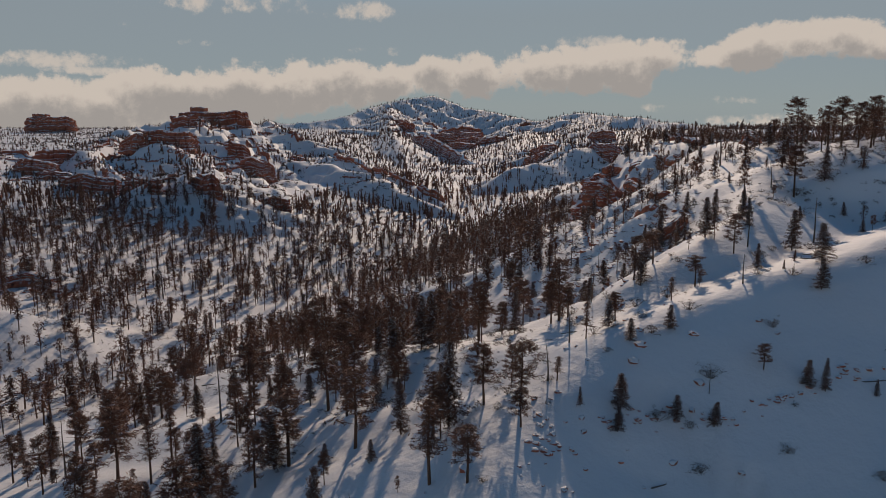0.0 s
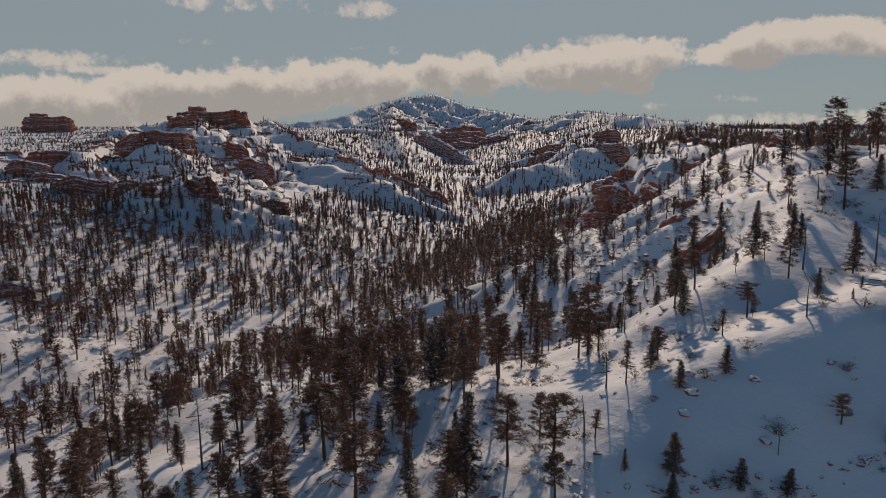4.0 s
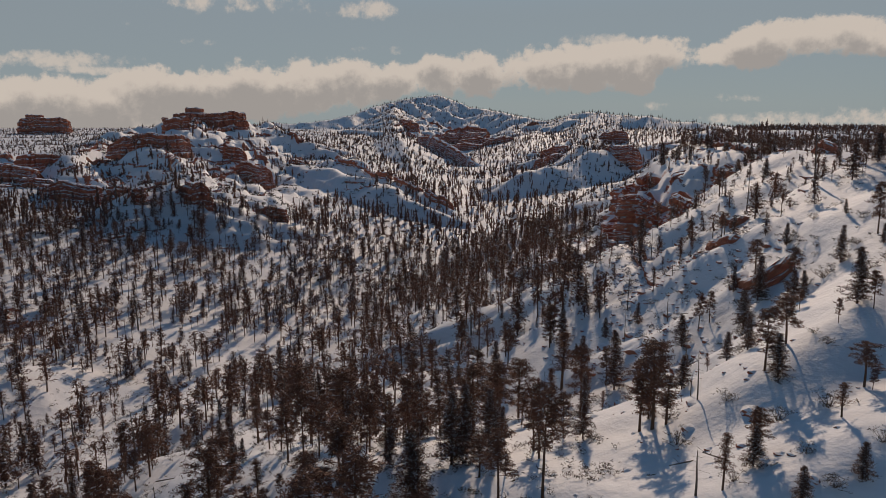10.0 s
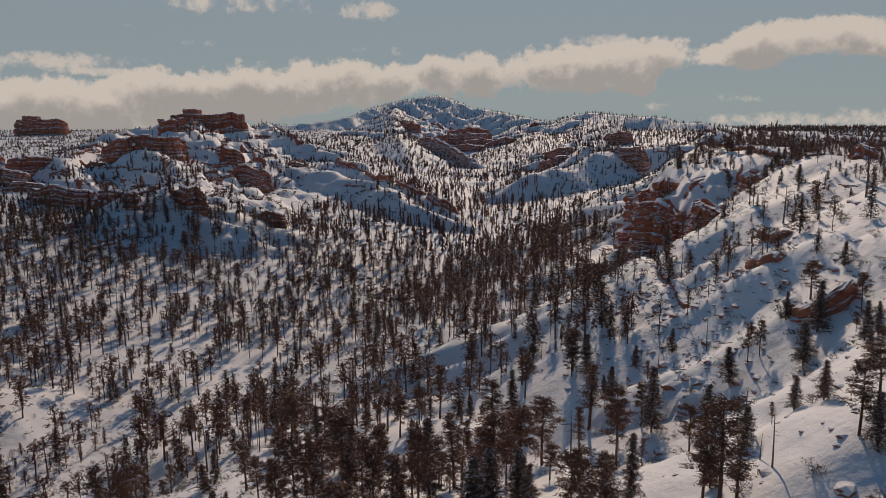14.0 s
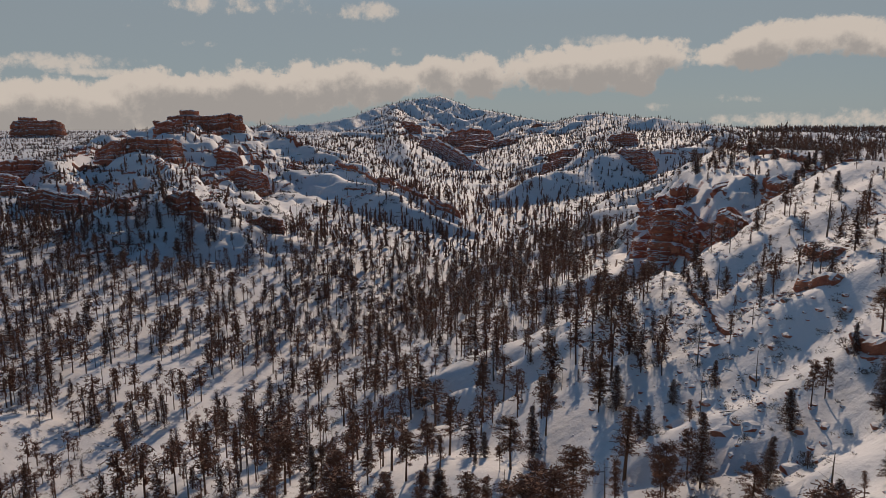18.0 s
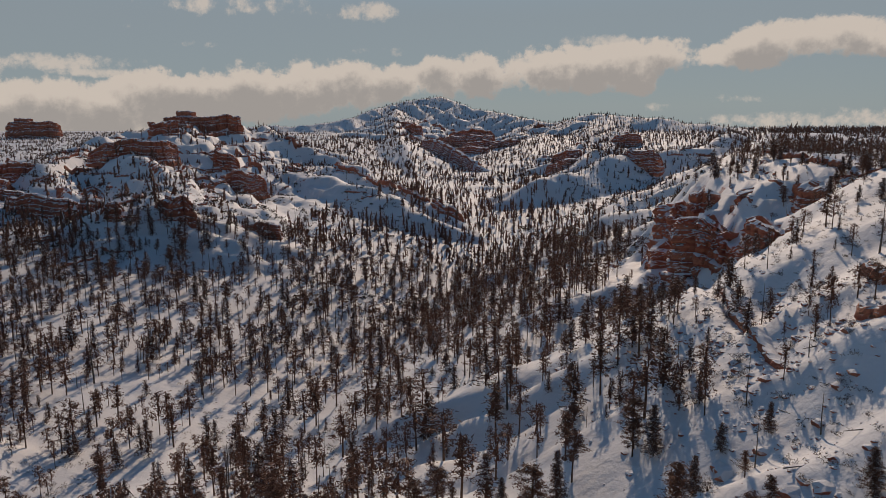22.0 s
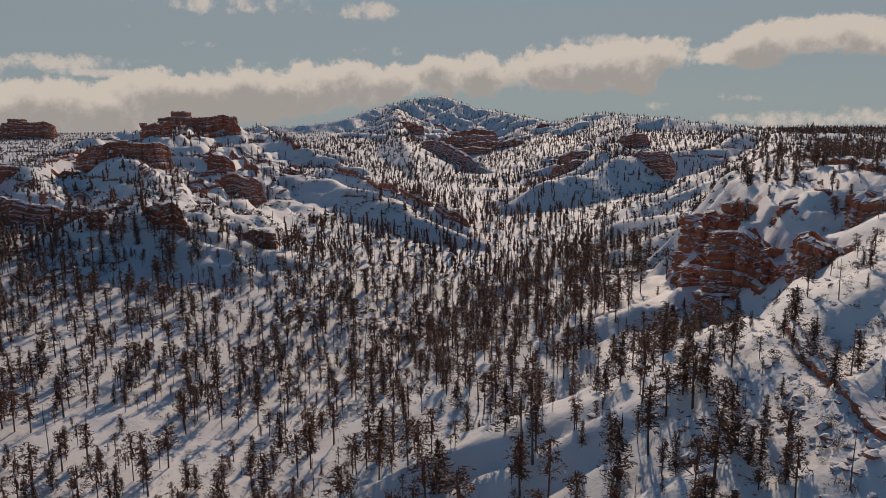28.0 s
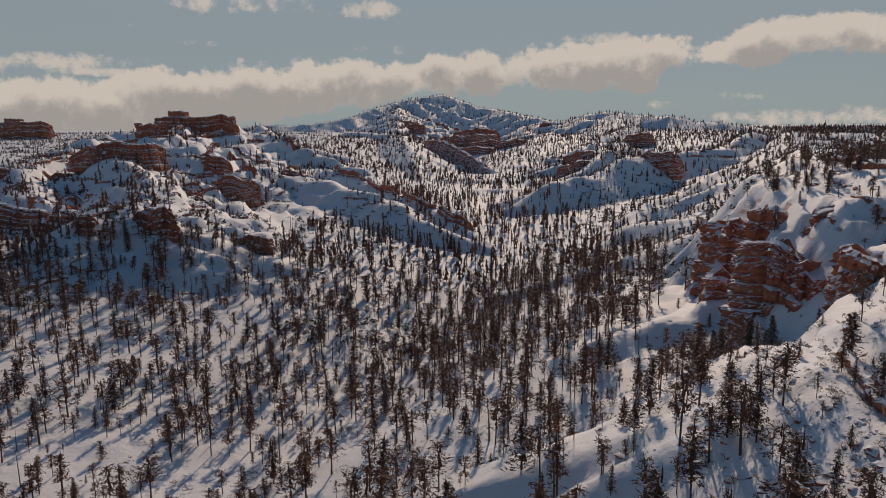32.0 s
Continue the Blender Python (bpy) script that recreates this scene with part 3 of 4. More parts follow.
def tree_shape(kind, seed, detail):
    """Trunk with limbs, and crown, of a tree about 10 m high. detail 2 near, 1 middle, 0 far."""
    r = np.random.default_rng(seed)
    H = 10.0
    lean = r.normal(0, 0.18, 2)
    spine = lambda t: np.array([lean[0] * t * t + 0.08 * math.sin(5 * t + seed), lean[1] * t * t, H * t])
    seg = (2, 3, 6)[detail]
    rad = 0.16 if kind != "fir" else 0.14
    wood = [tube(spine(k / seg), spine((k + 1) / seg), rad * (1 - 0.85 * k / seg) + 0.015, rad * (1 - 0.85 * (k + 1) / seg) + 0.015, (3, 4, 6)[detail]) for k in range(seg)]
    wood[0][0][:len(wood[0][0]) // 2, 2] -= 0.8
    cen, siz = [], []
    limbs = {"pine": (14, 30, 44), "fir": (20, 54, 100), "snag": (3, 7, 16), "ragged": (10, 26, 46)}[kind][detail]
    low = 0.08 if detail == 0 else 0.0
    start = {"pine": 0.22 - low + 0.22 * r.random(), "fir": 0.08, "snag": 0.35, "ragged": 0.34 - low}[kind]
    for k in range(limbs):
        t = start + (0.985 - start) * ((k + r.random()) / limbs) ** (0.85 if kind == "pine" else 1.0)
        u = (t - start) / (1 - start)
        an = k * 2.4 + r.normal(0, 0.5)
        if kind == "pine":
            if r.random() < 0.12:
                continue
            ln = 2.25 * math.sqrt(max(0.03, 1 - ((u - 0.36) / 0.68) ** 2)) * (0.8 + 0.28 * math.sin(an + 3.5 * u * (1 + seed % 3) + seed)) * r.uniform(0.55, 1.12)
            rise = 0.05 + 0.40 * u
        elif kind == "fir":
            ln = (0.15 + 1.9 * (1 - u) ** 0.85) * r.uniform(0.65, 1.15)
            rise = -0.22 + 0.4 * u
        else:
            ln = r.uniform(0.4, 1.7) * (1.15 - u * 0.7)
            rise = r.uniform(-0.25, 0.45)
        p = spine(t)
        d = np.array([math.cos(an), math.sin(an), rise])
        q = p + d * ln
        if detail == 2 or (detail == 1 and kind in ("snag", "ragged")):
            wood.append(tube(p, q, 0.035, 0.012, 3))
        if kind == "snag":
            continue
        reps = (1, 2, 5)[detail] if kind != "ragged" else (1, 2, 3)[detail]
        for j in range(reps):
            g = (j + 0.7) / reps if reps > 1 else 0.62
            if kind == "pine" and reps > 1:
                g = 0.45 + 0.55 * g
            cen.append(p + d * ln * min(g, 1.02) + r.normal(0, 0.08, 3))
            siz.append((1.2, 0.95, 0.62 if kind == "pine" else 0.52)[detail] * (0.65 + 0.45 * r.random()) * (0.75 if kind == "fir" and u > 0.7 else 1.0))
    trunk = merge(wood)
    crown = tufts(cen, siz, (2, 7, 15)[detail], r, thin=(0.3, 0.16, 0.11)[detail]) if cen else None
    if cen and detail < 2:
        crown = merge([crown, skirts(kind, start + 0.04 * detail, (4, 5)[detail], (6, 5)[detail], r, (0.8 if kind == "pine" else 0.95, 0.3 if kind == "pine" else 0.45)[detail])])
    return trunk, crown


LEAF = {"pine": NEEDLE, "fir": FIR, "ragged": NEEDLE}
def far_shape(kind, seed):
    r = np.random.default_rng(seed)
    t = np.linspace(0.12, 0.95, 7)
    reach = 1.5 * (1.1 - t) if kind == "fir" else 1.7 * np.minimum(1, 0.5 + 2.5 * t) * (1.05 - t) ** 0.5
    cen = np.stack([r.normal(0, 0.35, 7) * reach, r.normal(0, 0.35, 7) * reach, 10 * t], 1)
    return tube((0, 0, -0.8), (0, 0, 9.0), 0.16, 0.05, 3), merge([skirts(kind, 0.1, 3, 5, r), tufts(cen, 0.8 + reach, 1, r)])


TEMPLATES = {(k, d): [tree_shape(k, 11 + s, d) for s in range(6 if d == 2 else 5)] for k in ("pine", "fir", "snag", "ragged") for d in (0, 1, 2)}

LABELS = {"pine": ("tall pine with bare brown trunk and dark needle crown in snow", "pine tree", "pine_tree"),
          "fir": ("dark narrow fir with boughs almost to the snow", "fir tree", "fir_tree"),
          "snag": ("bare grey dead trunk with broken limbs standing in snow", "dead tree", "dead_tree"),
          "ragged": ("thin ragged pine with sparse crown on the snowy slope", "pine tree", "ragged_pine")}
for k_ in ("pine", "fir", "ragged", "snag"):
    TEMPLATES[k_, -1] = [far_shape(k_, 300 + s_) for s_ in range(5)]
near_master = {}


def master(kind, s):
    if (kind, s) not in near_master:
        trunk, crown = TEMPLATES[kind, 2][s]
        name = LABELS[kind][2]
        near_master[kind, s] = [("trunk", mesh_from(name + "_trunk", *trunk, DEAD if kind == "snag" else BARK))]
        if crown is not None:
            near_master[kind, s].append(("crown", mesh_from(name + "_crown", *crown, LEAF[kind])))
    return near_master[kind, s]


def plant(kind, s, x, y, z, tall, turn, wide):
    label, cat, name = LABELS[kind]
    root = tagged(new(name), label, cat, group=cat + "s of the canyon")
    k = tall / 10
    root.matrix_world = Matrix.LocRotScale((x, y, z), Euler((0, 0, turn)), (k * wide, k * wide, k))
    for pn, me in master(kind, s):
        o = new(pn, me)
        o.parent = root
    return root


def density(x, y, z, n):
    """Trees per square metre."""
    d = np.full(x.shape, 0.004)
    xv = np.interp(y, [0, 160, 290, 382, 450, 560, 700, 900, 1100], [-95, -80, -60, -35, -5, 20, 28, 30, 25])
    d = np.where((y > 90) & (y < 760) & (x > xv - np.where(y > 320, 80, 35)) & (x < np.maximum(xv + 85, np.where(y > 150, 24 + 0.12 * (y - 130), -99)) + 26 * fbm(x / 22, y / 22, 2)), 0.0255, d)
    d = np.where((y > 300) & (y < 520) & (x < -95) & (x > -270), 0.032, d)
    d = np.where((y < 300) & (x < -95), 0.029, d)
    d = np.where((x > 22 + 0.12 * (y - 130) + 26 * fbm(x / 22, y / 22, 2)) & (y < 330), np.where(y > 150, 0.014, 0.0036), d)
    d = np.where((x > 70) & (y < 230) & (y > 150), 0.008, d)
    d = np.where((x > 66) & (y >= 230) & (y < 470), 0.038, d)
    d = np.where((x > 75) & (y >= 440) & (y <= 760), 0.018, d)
    d = np.where(y > 760, 0.014, d)
    d = np.where((y > 900) & (x > 60), 0.0175, d)
    d = np.where((y > 2080) & (np.abs(x + 30) < 260), 0.055, d)
    d = np.where((y > 760) & (x < -250), 0.006, d)
    d = np.where((y > 380) & (y < 600) & (x > -100) & (x < 25), 0.036, d)
    d = np.where((y > 80) & (y < 200) & (x > -55) & (x < 2 + 0.08 * (y - 80)), 0.022, d)
    # the bare strip across the valley floor, and the bare shaded faces
    d = np.where((y < 310) & (np.abs(x + 88 - 0.11 * (y - 160)) < 5 + 9 * fbm(x / 30, y / 30, 2)), 0.002, d)
    d = np.where((y > 300) & (y < 900) & (x < 60) & (x > -135) & (z > 32), d * np.interp(z, [32, 46], [0.9, 0.6]), d)
    d = np.where((x < -135) & (x > -330) & (y > 480) & (y < 860), 0.025, d)
    d = np.where((x < -165) & (x > -310) & (y > 330) & (y < 500), 0.075, d)
    d = np.where(np.hypot(x + 105, y - 665) < 70, d * 0.5, d)
    return d * np.clip(0.35 + 2.6 * n, 0.1, 2.2) * np.clip(1 + 2.6 * fbm(x / 13 + 3, y / 13, 2), 0.15, 2.2)


def scatter():
    out = []
    r = np.random.default_rng(3)
    for y0, y1, cell in ((40, 520, 5.0), (520, 1000, 6.5), (1000, 2400, 10.0)):
        ys = np.arange(y0, y1, cell)
        for yy in ys:
            half = 0.62 * (yy + 60) + 60
            xs = np.arange(-half, half, cell)
            x = xs + r.uniform(-0.5, 0.5, len(xs)) * cell
            y = yy + r.uniform(-0.5, 0.5, len(xs)) * cell
            p = density(x, y, ground_at(x, y), fbm(x / 45 + 7, y / 45, 3) + 0.4) * cell * cell
            m = r.random(len(xs)) < p
            out.append(np.stack([x[m], y[m]], 1))
    xy = np.concatenate(out)
    e_ = 1.5
    z = ground_at(xy[:, 0], xy[:, 1])
    slope = np.hypot(ground_at(xy[:, 0] + e_, xy[:, 1]) - z, ground_at(xy[:, 0], xy[:, 1] + e_) - z) / e_
    keep = slope < 1.0
    return np.column_stack([xy, z])[keep]


spots = scatter()
tr = np.random.default_rng(5)
# distance from the line of the flight
away = np.hypot(spots[:, 0] + 6, np.maximum(0, spots[:, 1] - 100))
order = np.argsort(away)
rank = np.empty(len(spots), int)
rank[order] = np.arange(len(spots))
pick = tr.random(len(spots))
joined = {}
NEAR = 430
for i, (x, y, z) in enumerate(spots):
    right_side = x > 22 + 0.12 * (y - 130) and y < 340
    kind = "pine" if pick[i] < 0.52 else "fir" if pick[i] < 0.76 else "ragged" if pick[i] < 0.93 else "snag"
    if right_side:
        kind = "pine" if pick[i] < 0.30 else "fir" if pick[i] < 0.80 else "ragged" if pick[i] < 0.88 else "snag"
    tall = float(tr.uniform(3.6, 11.8)) * ((0.68 if y > 150 and x < 75 else 0.5) if right_side else 1.0) * (0.72 if y > 800 else 1.0)
    if x > 70 and 150 < y < 230:
        tall *= 1.6
    if x > 75 and 230 <= y < 760:
        tall *= 0.65
    if tr.random() < 0.25:
        tall *= 0.5
    turn = float(tr.uniform(0, 6.28))
    wide = float(tr.uniform(0.85, 1.5))
    # squat junipers among the rocks
    if (y > 480 and (x < -95 or x > 90) or y > 800) and (tr.random() < 0.72 or x < -250):
        kind, tall, wide = "fir", float(tr.uniform(2.2, 4.6)), float(tr.uniform(1.5, 2.2))
        if y > 880 and x > -200:
            tall, wide = tall * 1.5, wide * 1.15
    if rank[i] < NEAR:
        plant(kind, int(tr.integers(6)), x, y, z, tall, turn, wide)
    else:
        d = 1 if away[i] < 400 else 0 if y < 850 else -1
        if d < 0 and kind == "snag":
            kind = "fir"
        s = int(tr.integers(5))
        joined.setdefault((kind, d, s), []).append((x, y, z, tall / 10, turn, wide))

# single trees that stand out on the near spur and the rim: x, y, height, kind
for x, y, tall, kind in [(92, 200, 11.5, "pine"), (88, 198, 7, "ragged"), (97, 205, 7, "pine"), (86, 172, 10, "ragged"), (90, 174, 11, "pine"), (95, 176, 10, "pine"), (99, 178, 11.5, "pine"),
                         (103, 184, 9, "pine"), (80, 160, 7, "fir"), (83, 196, 6, "fir"), (19.6, 124, 10.5, "pine"), (21, 123.4, 6, "ragged"), (9.5, 87, 5, "pine"), (29.3, 90.2, 3.4, "fir"), (33.5, 88.7, 3.2, "fir"),
                         (42, 95.5, 3.4, "pine"), (46.7, 93.1, 3.6, "fir"), (25.7, 100.4, 3.2, "fir"), (31.5, 102, 3.4, "fir"), (22.5, 91, 4.6, "fir"), (21.5, 88, 3.2, "fir"), (15, 95, 3.4, "ragged"), (44.5, 110.4, 4.5, "snag"),
                         (57.8, 114.1, 6, "fir"), (55, 108, 4.5, "fir"), (24, 106.5, 4, "fir"), (25.6, 109.5, 4.2, "pine"), (34.4, 111.5, 3.6, "ragged"), (31.7, 123.2, 7, "pine"), (32.4, 121.5, 5, "fir"), (36, 128, 6, "pine"),
                         (48.4, 124.7, 6.5, "pine"), (45.9, 131.4, 7, "fir"), (40, 118, 5, "pine"), (52, 128, 7, "snag"), (60, 129, 7, "fir"), (66, 134, 8, "snag"), (28.6, 141.3, 6, "snag"), (27, 137, 4.5, "fir"),
                         (14, 96, 5, "snag"), (18, 104, 4.5, "snag"), (47, 163, 7.5, "fir"), (43, 158, 6, "fir"), (50, 172, 6, "pine"), (50, 306, 9, "fir"), (52, 302, 8, "fir"), (55, 299, 9, "fir"), (57, 304, 7, "fir"), (53, 310, 8.5, "fir"), (48, 312, 9.5, "fir"), (59, 296, 7, "fir"), (46, 304, 8, "pine"), (30, 158, 6.5, "fir"), (26, 152, 6.5, "pine"), (36, 166, 5.5, "fir")]:
    plant(kind, int(x + y) % 6, x, y, float(ground_at(x, y)[0]), tall, x * 1.7, 1.25 if tall > 6 else 1.6)

# small trees and junipers on the slope between the cliffs and the rim
for k in range(46):
    x, y = float(tr.uniform(86, 105)), float(tr.uniform(258, 392))
    plant(("fir", "pine", "fir", "ragged")[k % 4], k % 6, x, y, float(ground_at(x, y)[0]), float(tr.uniform(2.6, 6.0)), k * 2.4, float(tr.uniform(1.2, 1.7)))

# low juniper and brush that darkens the slopes
NEAR_SCRUB = [tufts(np.random.default_rng(s).normal(0, 0.6, (9, 3)) * [1, 1, 0.45] + [0, 0, 0.6], [0.55] * 9, 7, np.random.default_rng(s + 9), thin=0.12) for s in range(4)]
SCRUB = [tufts(np.random.default_rng(s).normal(0, 0.6, (5, 3)) * [1, 1, 0.45] + [0, 0, 0.7], [1.1] * 5, 3, np.random.default_rng(s + 9)) for s in range(4)]
sr = np.random.default_rng(17)
sy_ = np.where(sr.random(32000) < 0.3, 90 + 300 * sr.random(32000), 330 + 1500 * sr.random(32000) ** 1.35)
sx_ = (sr.random(32000) * 2 - 1) * (0.6 * sy_ + 40)
grow = (fbm(sx_ / 60 + 3, sy_ / 60, 3) > -0.02) & ((np.abs(sx_ - 10) > 25) | (sy_ < 380)) & ((sx_ < 15) | (sy_ > 150))
sx_, sy_ = sx_[grow], sy_[grow]
sz_ = ground_at(sx_, sy_)
scrub = [[], [], [], []]
for i in range(len(sx_)):
    scrub[i % 4].append((sx_[i], sy_[i], sz_[i], float(sr.uniform(0.6, 1.7)) * (0.55 if sy_[i] < 400 else 1.0), float(sr.uniform(0, 6.28)), 1.0))
woods = {}
for k_ in range(4):
    TEMPLATES["scrub", 0] = TEMPLATES.get(("scrub", 0), []) + [((np.zeros((0, 3)), np.zeros((0, 3), int)), SCRUB[k_])]
    TEMPLATES["scrub", 1] = TEMPLATES.get(("scrub", 1), []) + [((np.zeros((0, 3)), np.zeros((0, 3), int)), NEAR_SCRUB[k_])]
    joined["scrub", 0, k_] = [q for q in scrub[k_] if q[1] >= 400]
    joined["scrub", 1, k_] = [q for q in scrub[k_] if q[1] < 400]
LEAF["scrub"] = BUSH
for (kind, d, s), items in joined.items():
    it = np.array(items)
    trunk, crown = TEMPLATES[kind, d][s]
    for which, geo_ in (("wood", trunk), ("leaf", crown)):
        if geo_ is None or len(geo_[0]) == 0:
            continue
        v, f = geo_
        c, sn = np.cos(it[:, 4])[:, None], np.sin(it[:, 4])[:, None]
        k = it[:, 3][:, None]
        w_ = k * it[:, 5][:, None]
        X = (v[None, :, 0] * c - v[None, :, 1] * sn) * w_ + it[:, 0][:, None]
        Y = (v[None, :, 0] * sn + v[None, :, 1] * c) * w_ + it[:, 1][:, None]
        Z = v[None, :, 2] * k + it[:, 2][:, None]
        V = np.stack([X, Y, Z], -1).reshape(-1, 3)
        F = (f[None] + (np.arange(len(it)) * len(v))[:, None, None]).reshape(-1, 3)
        mat = (DEAD if kind == "snag" else BARK) if which == "wood" else LEAF[kind]
        woods.setdefault((mat.name, which), [mat, []])[1].append((V, F))
forest = tagged(new("distant_forest"), "dark pine and fir woods on the snowy canyon slopes", "forest", kind="stuff")
for (mn, which), (mat, parts) in woods.items():
    o = new("trunks" if which == "wood" else "crowns", mesh_from("forest_" + mn, *merge(parts), mat))
    o.parent = forest
    tagged(o, kind="stuff")



# ---- rock ----
def shift(u, k, size):
    """Smooth noise in -1..1 along a face, another one for each k."""
    return 2 * vnoise(np.asarray(u, float) / size + 13.7 * k, np.full(np.shape(u), 7.31 * k)) - 1


def cliff(name, label, path, low, high, beds, seed, setback=0.28, rough=1.0, deep=7.0, grain=0.8, lift=0.16):
    """A weathered rock face along a line, which looks to the right of that line: beds one above the other, each a part, with
    buttresses and clefts that run through all of them, soft beds worn back and a shelf on top of every bed."""
    r = np.random.default_rng(seed)
    p = np.array(path, float)
    s = np.concatenate([[0], np.cumsum(np.hypot(*np.diff(p, axis=0).T))])
    n = int(min(150, max(9, s[-1] / grain)))
    u = np.linspace(0, s[-1], n)
    x, y = np.interp(u, s, p[:, 0]), np.interp(u, s, p[:, 1])
    ker = np.ones(5) / 5
    sm = lambda v: np.convolve(np.pad(v, 2, mode="edge"), ker, "valid")
    if n > 12:
        x, y = sm(sm(x)), sm(sm(y))
    tx, ty = np.gradient(x), np.gradient(y)
    ln = np.hypot(tx, ty) + 1e-9
    ox, oy = ty / ln, -tx / ln
    lo = np.interp(u, np.linspace(0, s[-1], np.size(low)), np.atleast_1d(low))
    hi = np.interp(u, np.linspace(0, s[-1], np.size(high)), np.atleast_1d(high))
    tall = float(np.mean(hi - lo))
    size = max(2.2, min(tall, s[-1]) * 0.42)
    swell = rough * size * (0.34 * shift(u, seed % 97 + 1, size) + 0.17 * shift(u, seed % 89 + 2, size * 0.37))
    cleft = rough * size * 0.5 * np.clip(np.abs(shift(u, seed % 83 + 3, size * 0.8)) * -4 + 0.75, 0, 1)
    edge = np.clip(1 - np.minimum(u, s[-1] - u) / (0.16 * s[-1] + 1e-6), 0, 1) ** 2
    hi = hi + 0.10 * tall * shift(u, seed % 79 + 4, size * 0.9) - edge * 0.35 * tall
    cuts = np.concatenate([[0], np.cumsum(r.uniform(0.35, 1.5, beds))])
    cuts /= cuts[-1]
    root = tagged(new(name), label, "rock outcrop", group="red rock outcrops")
    cx, cy, cz = float(x.mean()), float(y.mean()), float(lo.mean())
    root.matrix_world = pose(cx, cy, cz)
    worn = r.uniform(-0.5, 0.5, beds + 1) * 0.10 * tall ** 0.8
    for k in range(beds):
        f0, f1 = cuts[k], cuts[k + 1]
        wave = 0.022 * shift(u, k + 5, size * 1.3)
        z0 = lo + (hi - lo) * (f0 + (wave if k else -0.12))
        z1 = lo + (hi - lo) * (f1 + 0.022 * shift(u, k + 6, size * 1.3))
        th = z1 - z0
        base = swell * (1 - 0.25 * f0) - cleft * (0.5 + 0.5 * f0) - setback * (z0 - lo) - edge * size * 0.8 + worn[k] + 0.10 * size * shift(u, k + 31, size * 0.45)
        back = setback * th + 0.35 * np.abs(worn[k + 1] - worn[k]) + 0.25 * size
        back = np.full(n, deep) if k == beds - 1 else back + 0.6
        climb = lift if k == beds - 1 else 0.06
        rows = []
        for q, bulge in ((0.0, -0.16), (0.12, 0.0), (0.4, 0.12), (0.7, 0.16), (0.9, 0.08), (1.0, -0.10)):
            d = base + bulge * th + 0.05 * size * r.normal(0, 1, n) - setback * q * th * 0.4
            rows.append(np.stack([x + ox * d - cx, y + oy * d - cy, z0 + q * th + (0.04 * th * r.normal(0, 1, n) if q > 0 else 0) - cz], 1))
        for q in (0.3, 0.62, 1.0):
            d = base - back * q + 0.03 * size * r.normal(0, 1, n) * (1 - q)
            px, py = x + ox * d, y + oy * d
            pz = z1 + climb * back * q + 0.05 * size * shift(u, k + 51 + 7 * q, size * 0.6) * (1 - q)
            if k == beds - 1 and q > 0.5:
                # the back of the top bed runs down into the ground
                below = np.minimum(pz, ground_at(px, py) - 0.6)
                pz = below if q == 1.0 else 0.6 * pz + 0.4 * below
            rows.append(np.stack([px - cx, py - cy, pz - cz], 1))
        V = np.concatenate(rows)
        i = (np.arange(8)[:, None] * n + np.arange(n - 1)[None]).ravel()
        o = new("rock_ledge", mesh_from("rock_ledge", V, np.stack([i, i + 1, i + n + 1, i + n], 1), ROCK))
        o.parent = root
    return root


LBL = "banded red limestone cliff with snow lying on its ledges"
cliff("rock_butte", "flat-topped red rock butte crowning the snowy hill", [(-310, 906), (-302, 890), (-262, 882), (-222, 888), (-212, 906)], 64, [88, 95, 96, 95, 94], 6, 1, 0.16, 0.8, 24, lift=0.02)
cliff("rock_block", "small rock knob on top of the butte", [(-292, 904), (-288, 895), (-272, 895), (-268, 904)], 92, 100, 2, 3, 0.15, 0.6, 8, lift=0.02)
cliff("rock_tower", "squat red rock tower standing on the snowy ridge", [(-250, 720), (-246, 708), (-228, 708), (-224, 722)], 76, 92, 5, 2, 0.12, 0.8, 10, lift=0.02)
cliff("rock_mesa", "long red mesa standing on the far snowy rim", [(-704, 1320), (-694, 1294), (-652, 1288), (-616, 1296), (-606, 1320)], 48, [80, 84, 84, 80], 6, 4, 0.16, 0.7, 24, 1.6, 0.02)
cliff("rock_block", "stepped top block on the far mesa", [(-688, 1314), (-684, 1302), (-660, 1302), (-656, 1314)], 80, 89, 2, 5, 0.1, 0.5, 12, lift=0.02)
